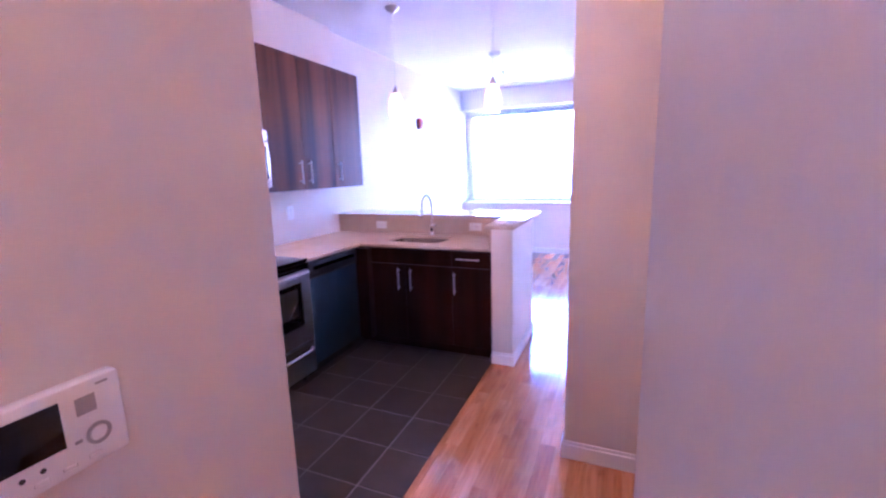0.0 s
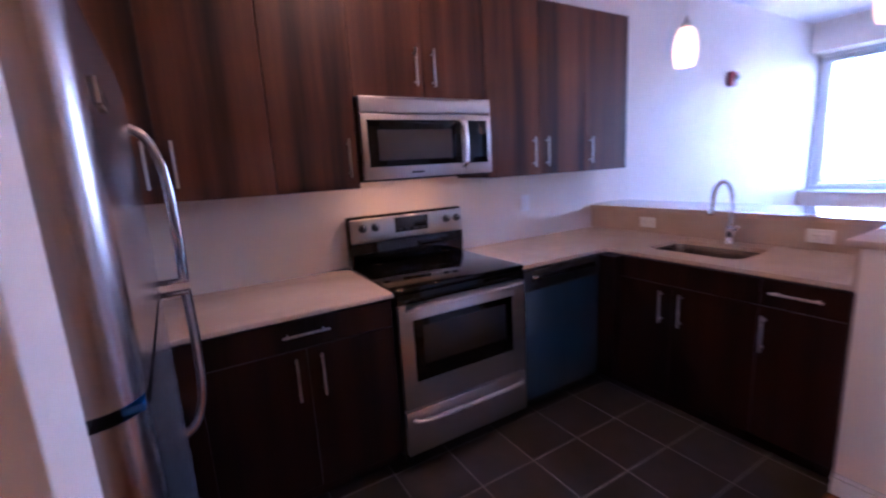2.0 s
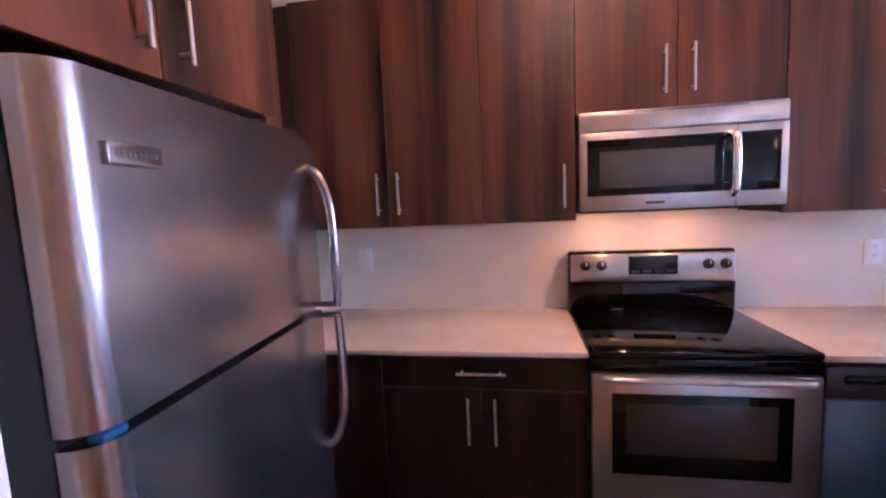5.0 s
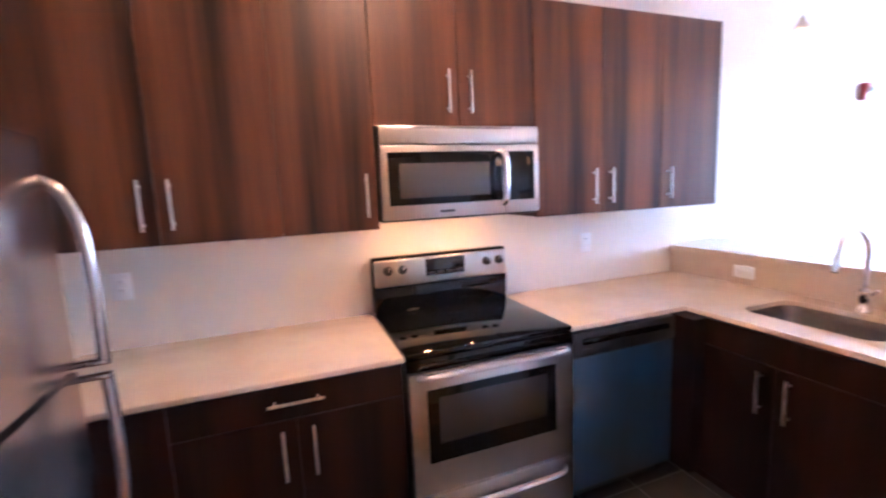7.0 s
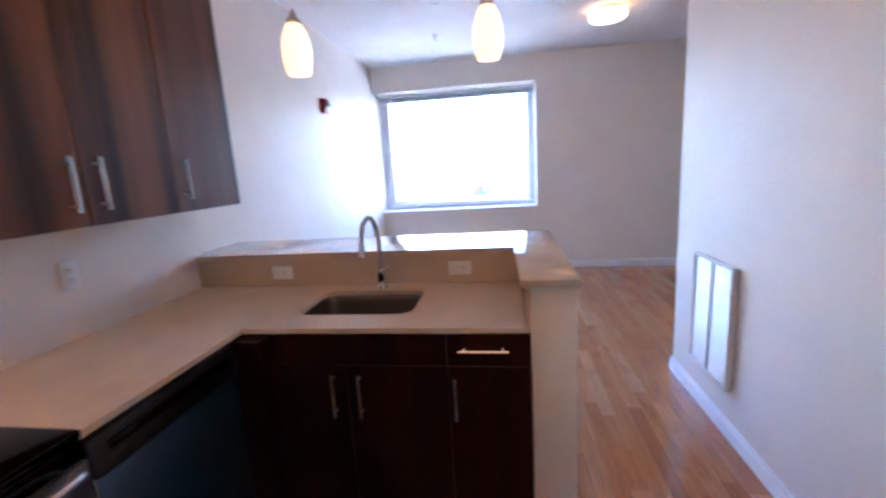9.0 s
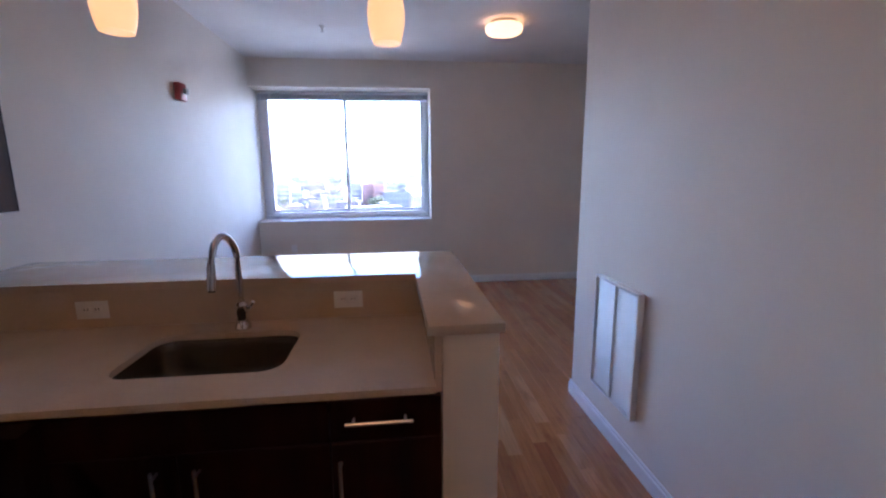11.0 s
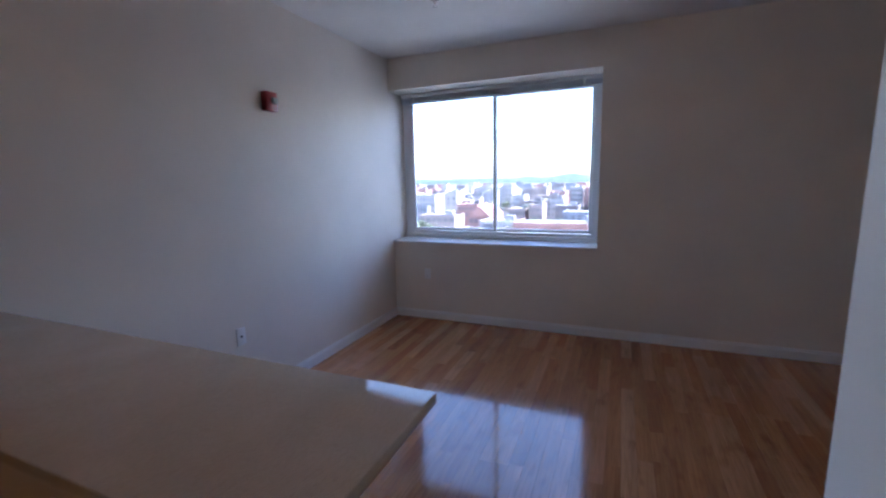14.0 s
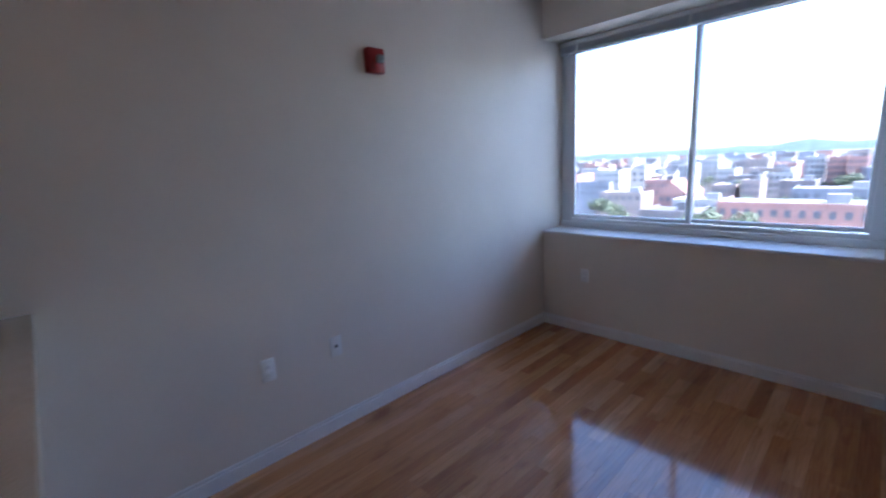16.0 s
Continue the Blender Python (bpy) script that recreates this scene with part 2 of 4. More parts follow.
def finish(bm, name, mat, smooth=None):
    me = bpy.data.meshes.new(name)
    for f in bm.faces:
        # broad polished faces stay flat, so that what they mirror stays straight
        f.smooth = not (mat in (QUARTZ, GLASS_BLACK) and f.calc_area() > 0.01)
    bm.to_mesh(me)
    bm.free()
    me.set_sharp_from_angle(angle=radians(35))
    me.materials.append(mat)
    return me


def thing(name, at, label, category, group="", kind=""):
    ob = new(name)
    ob.location = at
    ob.empty_display_size = 0.1
    ORIGIN[ob] = Vector(at)
    return tagged(ob, label, category, group, kind)


def part(name, bm, mat, parent, label=""):
    o = ORIGIN[parent]
    bmesh.ops.translate(bm, verts=bm.verts[:], vec=-o)
    ob = new(name, finish(bm, name, mat))
    ob.parent = parent
    ORIGIN[ob] = o
    if label:
        tagged(ob, label)
    return ob


def solid(name, bm, mat, label, category, group="", kind="", at=None):
    """A thing that is one mesh, with its origin at its base."""
    if at is None:
        xs = [v.co for v in bm.verts]
        at = Vector((sum(v.x for v in xs) / len(xs), sum(v.y for v in xs) / len(xs), min(v.z for v in xs)))
    at = Vector(at)
    bmesh.ops.translate(bm, verts=bm.verts[:], vec=-at)
    ob = new(name, finish(bm, name, mat))
    ob.location = at
    ORIGIN[ob] = at
    return tagged(ob, label, category, group, kind)


# ---- plan, in metres ----
CEILING = 2.9
LIVING_X, KITCHEN_X, JOG_Y = -2.33, -2.262, 4.265
WINDOW_Y, GLASS_Y, OUT_Y = 8.17, 8.53, 8.62
WIN_L, WIN_R, WIN_B, WIN_T = -2.33, -0.097, 0.904, 2.567
HALL_L, HALL_END = -0.30, 1.3
VENT_X, VENT_END = 0.6, 5.09
ROOM_R, HALL_R, HALL_BACK = 3.2, 1.25, -0.9
T = 0.14


def wall(name, bm, label):
    return solid(name, bm, WALL, label, "wall", kind="structure")


wall("wall_west_living", bx(LIVING_X - T, LIVING_X, JOG_Y, OUT_Y, -0.07, CEILING), "off-white painted living room wall")
wall("wall_west_kitchen", bx(LIVING_X - T, KITCHEN_X, 0.52, JOG_Y, -0.07, CEILING, 0.003, 1), "off-white painted wall behind the kitchen run")
wall("wall_kitchen_back", bx(LIVING_X - T, HALL_L - 0.12, 0.4, 0.52, -0.07, CEILING), "off-white painted wall behind the refrigerator")
wall("wall_hall_left", bx(HALL_L - 0.12, HALL_L, HALL_BACK, HALL_END, -0.07, CEILING, 0.004, 2), "off-white painted entry wall beside the refrigerator")
wall("wall_hall_back", bx(HALL_L - 0.12, HALL_R + T, HALL_BACK - T, HALL_BACK, -0.07, CEILING), "off-white painted entry end wall")
wall("wall_hall_right", bx(HALL_R, HALL_R + T, HALL_BACK, 2.653, -0.07, CEILING), "off-white painted entry side wall")
wall("wall_closet", bx(0.208, HALL_R + T, 2.653, 2.78, -0.07, CEILING, 0.004, 2), "off-white painted projecting wall by the entry")
wall("wall_vent", bx(VENT_X, VENT_X + 0.12, 2.78, VENT_END, -0.07, CEILING, 0.004, 2), "off-white painted passage wall with an air grille")
wall("wall_living_back", bx(VENT_X + 0.12, ROOM_R, VENT_END - 0.12, VENT_END, -0.07, CEILING), "off-white painted living room return wall")
wall("wall_east", bx(ROOM_R, ROOM_R + T, VENT_END - 0.12, OUT_Y, -0.07, CEILING), "off-white painted living room side wall")
bm = bmesh.new()
box(bm, LIVING_X, ROOM_R, WINDOW_Y, OUT_Y, -0.07, WIN_B - 0.022)
box(bm, LIVING_X, ROOM_R, WINDOW_Y, OUT_Y, WIN_T, CEILING)
box(bm, WIN_R, ROOM_R, WINDOW_Y, OUT_Y, WIN_B - 0.022, WIN_T)
wall("wall_north", bm, "off-white painted window wall with one wide opening")
solid("ceiling", bx(LIVING_X - T, ROOM_R + T, HALL_BACK - T, OUT_Y, CEILING, CEILING + 0.25), CEIL, "smooth white painted ceiling", "ceiling", kind="structure")

# window
win = thing("window_1", ((WIN_L + WIN_R) / 2, GLASS_Y, WIN_B), "wide two-panel sliding window with a pale grey frame", "window", kind="structure")
fy0, fy1 = GLASS_Y - 0.03, GLASS_Y + 0.06
GL, GR, GB, GT, MX = -2.235, -0.205, 1.02, 2.465, -1.212
wf = part("window_frame", bx(WIN_L, GL + 0.004, fy0, fy1, WIN_B, WIN_T, 0.004), FRAME_WHITE, win)
part("window_frame", bx(GR + 0.03, WIN_R, fy0, fy1, WIN_B, WIN_T, 0.004), FRAME_WHITE, win)
part("window_frame", bx(GL + 0.004, GR + 0.03, fy0, fy1, WIN_B, GB - 0.035, 0.004), FRAME_WHITE, win)
part("window_frame", bx(GL + 0.004, GR + 0.03, fy0, fy1, GT + 0.03, WIN_T, 0.004), FRAME_WHITE, win)
part("track_ledge", bx(WIN_L, WIN_R, fy0 - 0.035, fy0, WIN_B, WIN_B + 0.05, 0.006), FRAME_WHITE, win)


def sash(x0, x1, y, grip):
    bm = bmesh.new()
    w = 0.032
    box(bm, x0 - w, x0, y, y + 0.03, GB - w, GT + w, 0.003)
    box(bm, x1, x1 + w, y, y + 0.03, GB - w, GT + w, 0.003)
    box(bm, x0, x1, y, y + 0.03, GB - w, GB, 0.003)
    box(bm, x0, x1, y, y + 0.03, GT, GT + w, 0.003)
    s = part("sash", bm, FRAME_WHITE, win, "pale grey sliding sash frame")
    p = part("pane", bx(x0 - 0.004, x1 + 0.004, y + 0.012, y + 0.018, GB - 0.004, GT + 0.004), PANE, s, "glass pane with a tint added to dim the view out")
    p.visible_shadow = False
    if grip:
        part("latch", bx(x1 + 0.006, x1 + 0.024, y - 0.014, y, 1.55, 1.67, 0.004), FRAME_WHITE, s)


sash(GL + 0.034, MX - 0.018, GLASS_Y - 0.025, True)
sash(MX + 0.018, GR, GLASS_Y + 0.01, False)
part("window_sill", bx(WIN_L, WIN_R + 0.0, WINDOW_Y - 0.022, fy0, WIN_B - 0.022, WIN_B, 0.005), TRIM, win, "white painted window sill")
blind = thing("roller_blind", (-1.2, 8.45, 2.5), "grey-blue blind drawn up under the window head", "blind")
part("headrail", bx(WIN_L + 0.012, WIN_R - 0.012, 8.435, 8.485, 2.528, 2.565, 0.004), FRAME_WHITE, blind)
for k in range(9):
    part("slat", bx(WIN_L + 0.016, WIN_R - 0.016, 8.437, 8.484, 2.478 + k * 0.0055, 2.4805 + k * 0.0055), BLIND, blind)
part("bottom_rail", bx(WIN_L + 0.016, WIN_R - 0.016, 8.438, 8.483, 2.456, 2.475, 0.004), BLIND, blind)
for x in (-2.15, -1.25, -0.28):
    part("clip", bx(x - 0.012, x + 0.012, 8.429, 8.435, 2.456, 2.545, 0.002), FRAME_WHITE, blind)


# baseboards
def baseboard(x0, x1, y0, y1, out):
    """A board against a wall; out: the way it faces."""
    bm = bmesh.new()
    box(bm, x0, x1, y0, y1, 0, 0.078, 0.002, 1)
    d = 0.006
    ax = {"+x": (0, -d, 0, 0), "-x": (d, 0, 0, 0), "+y": (0, 0, 0, -d), "-y": (0, 0, d, 0)}[out]
    box(bm, x0 + ax[0], x1 + ax[1], y0 + ax[2], y1 + ax[3], 0.078, 0.098, 0.004, 2)
    return solid("baseboard", bm, TRIM, "white painted moulded baseboard", "baseboard", kind="structure")


B = 0.015
baseboard(LIVING_X, LIVING_X + B, 4.39, WINDOW_Y, "+x")
baseboard(LIVING_X + B, ROOM_R, WINDOW_Y - B, WINDOW_Y, "-y")
baseboard(VENT_X - B, VENT_X, 2.78, VENT_END + B, "-x")
baseboard(VENT_X, ROOM_R, VENT_END, VENT_END + B, "+y")
baseboard(HALL_L, HALL_L + B, HALL_BACK, HALL_END, "+x")
baseboard(0.208, HALL_R, 2.653 - B, 2.653, "-y")
baseboard(0.208 - B, 0.208, 2.653 - B, 2.78, "-x")

# ---- peninsula ----
EW_L, EW_R, EW_Y, KNEE0, KNEE1, BAR = -0.455, -0.29, 3.597, 4.232, 4.372, 1.094
wall("wall_peninsula", bx(LIVING_X, EW_L, KNEE0, KNEE1, 0, BAR - 0.032), "white painted knee wall behind the sink counter")
wall("wall_peninsula_end", bx(EW_L, EW_R, EW_Y, KNEE1, 0, BAR - 0.032, 0.003, 2), "white painted end wall of the kitchen peninsula")
baseboard(EW_L, EW_R + B, EW_Y - B, EW_Y, "-y")
baseboard(EW_R, EW_R + B, EW_Y, KNEE1 + B, "+x")
baseboard(LIVING_X + B, EW_R, KNEE1, KNEE1 + B, "+y")


def extruded(outline, z0, z1, bevel=0.0, holes=()):
    bm = bmesh.new()
    lo = [bm.verts.new((x, y, z0)) for x, y in outline]
    hi = [bm.verts.new((x, y, z1)) for x, y in outline]
    n = len(outline)
    bm.faces.new(lo[::-1])
    bm.faces.new(hi)
    for k in range(n):
        bm.faces.new((lo[k], lo[(k + 1) % n], hi[(k + 1) % n], hi[k]))
    if bevel:
        bmesh.ops.bevel(bm, geom=bm.edges[:], offset=bevel, segments=2, profile=0.5, affect="EDGES")
    return bm


solid("bar_top", extruded([(LIVING_X + 0.002, 4.205), (-0.497, 4.205), (-0.497, 3.577), (-0.279, 3.577), (-0.279, 4.7), (LIVING_X + 0.002, 4.7)], BAR - 0.03, BAR, 0.004), QUARTZ, "polished cream quartz bar top over the knee wall", "worktop")

# worktops
CT, CB = 0.915, 0.893
CF = -1.602
solid("worktop_left", bx(KITCHEN_X, CF, 0.9, 2.146, CB, CT, 0.004), QUARTZ, "polished cream quartz worktop beside the range", "worktop")
SX0, SX1, SY0, SY1 = -1.452, -0.938, 3.737, 4.088


def rounded(x0, x1, y0, y1, r, n=6):
    out = []
    for cx, cy, a0 in ((x1 - r, y1 - r, 0), (x0 + r, y1 - r, 90), (x0 + r, y0 + r, 180), (x1 - r, y0 + r, 270)):
        for k in range(n + 1):
            a = radians(a0 + 90 * k / n)
            out.append((cx + r * math.cos(a), cy + r * math.sin(a)))
    return out


def worktop_with_sink():
    """The corner run, with a rounded cut-out for the sink."""
    bm = bmesh.new()
    box(bm, KITCHEN_X, CF, 2.904, 3.58, CB, CT)
    outer = [(KITCHEN_X, 3.58), (CF, 3.58), (-0.475, 3.58), (-0.475, 4.212), (KITCHEN_X, 4.212)]
    inner = rounded(SX0, SX1, SY0, SY1, 0.07)
    for z, flip in ((CT, False), (CB, True)):
        ov = [bm.verts.new((x, y, z)) for x, y in outer]
        iv = [bm.verts.new((x, y, z)) for x, y in inner]
        es = [bm.edges.new((ov[k], ov[(k + 1) % len(ov)])) for k in range(len(ov))]
        es += [bm.edges.new((iv[k], iv[(k + 1) % len(iv)])) for k in range(len(iv))]
        bmesh.ops.triangle_fill(bm, use_beauty=True, edges=es)
        if flip:
            lo_o, lo_i = ov, iv
        else:
            hi_o, hi_i = ov, iv
    for lo, hi in ((lo_o, hi_o), (lo_i, hi_i)):
        for k in range(len(lo)):
            bm.faces.new((lo[k], lo[(k + 1) % len(lo)], hi[(k + 1) % len(hi)], hi[k]))
    bmesh.ops.recalc_face_normals(bm, faces=bm.faces[:])
    return bm


solid("worktop_corner", worktop_with_sink(), QUARTZ, "polished cream quartz corner worktop with a sink cut-out", "worktop")
solid("backsplash", bx(KITCHEN_X, -0.475, 4.212, KNEE0, CT, BAR - 0.03, 0.002, 1), QUARTZ, "cream quartz upstand behind the sink", "backsplash", kind="structure")
solid("backsplash_end", bx(-0.475, EW_L, 3.6, KNEE0, CT - 0.03, BAR - 0.03, 0.002, 1), QUARTZ, "cream quartz upstand on the peninsula end", "backsplash", kind="structure")


def make_sink():
    s = thing("sink", ((SX0 + SX1) / 2, (SY0 + SY1) / 2, 0.69), "undermount brushed steel sink with rounded corners", "sink")
    bm = bmesh.new()
    loops = []
    for d, z, r in ((-0.004, CB - 0.001, 0.074), (0.004, 0.85, 0.07), (0.012, 0.73, 0.065), (0.03, 0.7, 0.055), (0.06, 0.692, 0.04)):
        loops.append([bm.verts.new((x, y, z)) for x, y in rounded(SX0 + d, SX1 - d, SY0 + d, SY1 - d, r)])
    for a, b in zip(loops, loops[1:]):
        for k in range(len(a)):
            bm.faces.new((a[k], a[(k + 1) % len(a)], b[(k + 1) % len(b)], b[k]))
    bm.faces.new(loops[-1])
    bmesh.ops.recalc_face_normals(bm, faces=bm.faces[:])
    bmesh.ops.reverse_faces(bm, faces=bm.faces[:])
    part("basin", bm, SINK, s)
    part("drain", lathe([(0.0, 0.004), (0.02, 0.004), (0.034, 0.008), (0.042, 0.006), (0.044, 0.0)], (-1.2, 3.92, 0.6925), 24), CHROME, s, "chrome drain ring")


make_sink()


def make_faucet():
    fx, fy = -1.175, 4.135
    f = thing("faucet", (fx, fy, CT), "polished chrome pull-down gooseneck faucet", "faucet")
    part("base", lathe([(0.03, 0), (0.03, 0.008), (0.026, 0.014), (0.024, 0.05), (0.026, 0.06), (0.026, 0.095), (0.016, 0.108)], (fx, fy, CT), 24), CHROME, f)
    neck = arc([(fx, fy, CT + 0.1), (fx, fy, CT + 0.27), (fx - 0.0070, fy - 0.0264, CT + 0.345), (fx - 0.0211, fy - 0.0660, CT + 0.372), (fx - 0.0352, fy - 0.1074, CT + 0.345), (fx - 0.0422, fy - 0.1258, CT + 0.28)], 7)
    part("spout", tube(neck, 0.0125, 14), CHROME, f)
    head = part("spray_head", tube([(fx - 0.0422, fy - 0.1258, CT + 0.282), (fx - 0.0440, fy - 0.1294, CT + 0.24), (fx - 0.0466, fy - 0.1338, CT + 0.19)], 0.0165, 14), CHROME, f)
    part("nozzle", tube([(fx - 0.0466, fy - 0.1338, CT + 0.191), (fx - 0.0471, fy - 0.1346, CT + 0.184)], 0.0135, 14), BLACK, head)
    part("lever", tube(arc([(fx + 0.018, fy, CT + 0.075), (fx + 0.032, fy - 0.006, CT + 0.085), (fx + 0.048, fy - 0.012, CT + 0.108)], 5), 0.0075, 10), CHROME, f)


make_faucet()


# ---- cabinets ----
def bar_handle(parent, p0, p1, out, radius=0.0055):
    """A straight bar on two posts; out: the way off the door."""
    a, b, o = Vector(p0), Vector(p1), Vector(out)
    way = (b - a).normalized()
    bm = tube([a + o, b + o], radius, 10, 1.0)
    for p in (a + way * 0.022, b - way * 0.022):
        tube([p, p + o], radius * 0.8, 8, 1.0, bm)
    return part("handle", bm, NICKEL, parent, "brushed nickel bar handle")


def upper(y0, y1, z0, z1, doors, label):
    """A wall cabinet facing +x; doors: y0, y1, handle y, handle z0, z1."""
    xf, xb = -1.922, KITCHEN_X
    c = thing("wall_cabinet", (xb, (y0 + y1) / 2, z0), label, "cabinet", "dark wall cabinets over the worktop")
    part("body", bx(xb, xf - 0.02, y0 + 0.0005, y1 - 0.0005, z0, z1, 0.001, 1), CARCASS if doors else WOOD, c)
    for a, b, hy, h0, h1 in doors:
        d = part("door", bx(xf - 0.019, xf, a + 0.0015, b - 0.0015, z0 - 0.004, z1, 0.0015, 1), WOOD, c, "flat dark walnut veneer door")
        bar_handle(d, (xf, hy, h0), (xf, hy, h1), (0.03, 0, 0))
    return c


U0, U1 = 1.385, 2.4
upper(0.53, 1.761, U0, U1, [(0.91, 1.335, 1.29, 1.437, 1.622), (1.335, 1.761, 1.386, 1.437, 1.622)], "dark walnut double-door wall cabinet with bar handles")
upper(1.761, 2.154, U0, U1, [(1.761, 2.154, 2.104, 1.437, 1.618)], "dark walnut single-door wall cabinet beside the microwave")
upper(2.154, 2.936, 1.82, U1, [(2.154, 2.545, 2.494, 1.872, 2.055), (2.545, 2.936, 2.598, 1.872, 2.055)], "dark walnut short double-door cabinet above the microwave")
upper(2.936, 3.742, U0, U1, [(2.936, 3.341, 3.285, 1.43, 1.611), (3.341, 3.742, 3.393, 1.43, 1.611)], "dark walnut double-door wall cabinet beside the microwave")
upper(3.742, 4.17, U0, U1, [(3.742, 4.17, 3.793, 1.434, 1.605)], "dark walnut single-door wall cabinet at the end of the run")
solid("end_panel", bx(KITCHEN_X, -1.923, 4.1705, 4.176, U0 - 0.004, U1, 0.001, 1), WOOD, "dark walnut end panel of the wall cabinets", "panel")

solid("scribe_strip", bx(KITCHEN_X + 0.002, -2.2, 4.1775, JOG_Y - 0.002, U0 - 0.004, U1, 0.001, 1), WOOD, "dark walnut scribe strip beside the end panel", "panel")

# cabinet over the refrigerator, facing +y
of = thing("fridge_cabinet", (-0.815, 0.9, 1.745), "dark walnut double-door cabinet above the refrigerator", "cabinet")
part("body", bx(-1.21, -0.425, 0.522, 1.2, 1.75, U1, 0.001, 1), CARCASS, of)
for a, b, hx in ((-1.21, -0.811, -0.862), (-0.811, -0.422, -0.76)):
    d = part("door", bx(a + 0.0015, b - 0.0015, 1.201, 1.22, 1.745, U1, 0.0015, 1), WOOD, of, "flat dark walnut veneer door")
    bar_handle(d, (hx, 1.22, 1.785), (hx, 1.22, 1.97), (0, 0.03, 0))
part("side_panel", bx(-1.30, -1.212, 1.0, 1.19, 1.69, U1, 0.001, 1), WOOD, of, "dark walnut filler strip")


def base_front(parent, name, lo, hi, axis):
    """A slab front; axis x: faces +x, axis y: faces -y."""
    if axis == "x":
        return part(name, bx(-1.645, -1.625, lo[0] + 0.0015, hi[0] - 0.0015, lo[1], hi[1], 0.0015, 1), WOOD_SHADED, parent, "flat shade-darkened walnut veneer front")
    return part(name, bx(lo[0] + 0.0015, hi[0] - 0.0015, 3.592, 3.612, lo[1], hi[1], 0.0015, 1), WOOD_SHADED, parent, "flat shade-darkened walnut veneer front")


c = thing("base_cabinet", (-1.95, 1.745, 0), "shade-darkened walnut base cabinet with one drawer over two doors", "cabinet", "dark base cabinets")
part("body", bx(KITCHEN_X, -1.646, 1.348, 2.143, 0.1, CB - 0.001), CARCASS, c)
part("toe_kick", bx(-1.72, -1.705, 0.9, 2.143, 0, 0.1), WOOD_SHADED, c)
d = base_front(c, "drawer", (1.35, 0.757), (2.143, 0.88), "x")
bar_handle(d, (-1.625, 1.655, 0.826), (-1.625, 1.845, 0.826), (0.03, 0, 0))
for a, b, hy in ((1.35, 1.747, 1.696), (1.747, 2.143, 1.8)):
    d = base_front(c, "door", (a, 0.105), (b, 0.752), "x")
    bar_handle(d, (-1.625, hy, 0.54), (-1.625, hy, 0.728), (0.03, 0, 0))
solid("filler_panel", bx(-1.645, -1.625, 0.9, 1.3495, 0.1, 0.88, 0.001, 1), WOOD_SHADED, "shade-darkened walnut filler panel beside the refrigerator", "panel")
solid("corner_filler", bx(-1.645, -1.5, 3.519, 3.59, 0.1, 0.88, 0.001, 1), WOOD_SHADED, "shade-darkened walnut corner filler between the cabinet runs", "panel")
c = thing("sink_cabinet", (-1.19, 3.9, 0), "shade-darkened walnut sink base cabinet with two doors", "cabinet", "dark base cabinets")
part("body", bx(-1.645, -0.772, 3.613, 3.64, 0.1, CB - 0.001), CARCASS, c)
part("side", bx(-0.79, -0.772, 3.641, 4.2, 0.1, CB - 0.001), CARCASS, c)
part("toe_kick", bx(-1.7, -0.46, 3.68, 3.695, 0, 0.1), WOOD_SHADED, c)
base_front(c, "false_front", (-1.6, 0.757), (-0.775, 0.88), "y")
for a, b, hx in ((-1.6, -1.188, -1.24), (-1.188, -0.775, -1.13)):
    d = base_front(c, "door", (a, 0.105), (b, 0.752), "y")
    bar_handle(d, (hx, 3.592, 0.54), (hx, 3.592, 0.725), (0, -0.03, 0))
c = thing("drawer_cabinet", (-0.62, 3.9, 0), "shade-darkened walnut base cabinet with one drawer over one door", "cabinet", "dark base cabinets")
part("body", bx(-0.771, -0.458, 3.613, 4.2, 0.1, CB - 0.001), CARCASS, c)
d = base_front(c, "drawer", (-0.775, 0.757), (-0.458, 0.88), "y")
bar_handle(d, (-0.728, 3.592, 0.826), (-0.54, 3.592, 0.826), (0, -0.03, 0))
d = base_front(c, "door", (-0.775, 0.105), (-0.458, 0.752), "y")
bar_handle(d, (-0.747, 3.592, 0.54), (-0.747, 3.592, 0.714), (0, -0.03, 0))


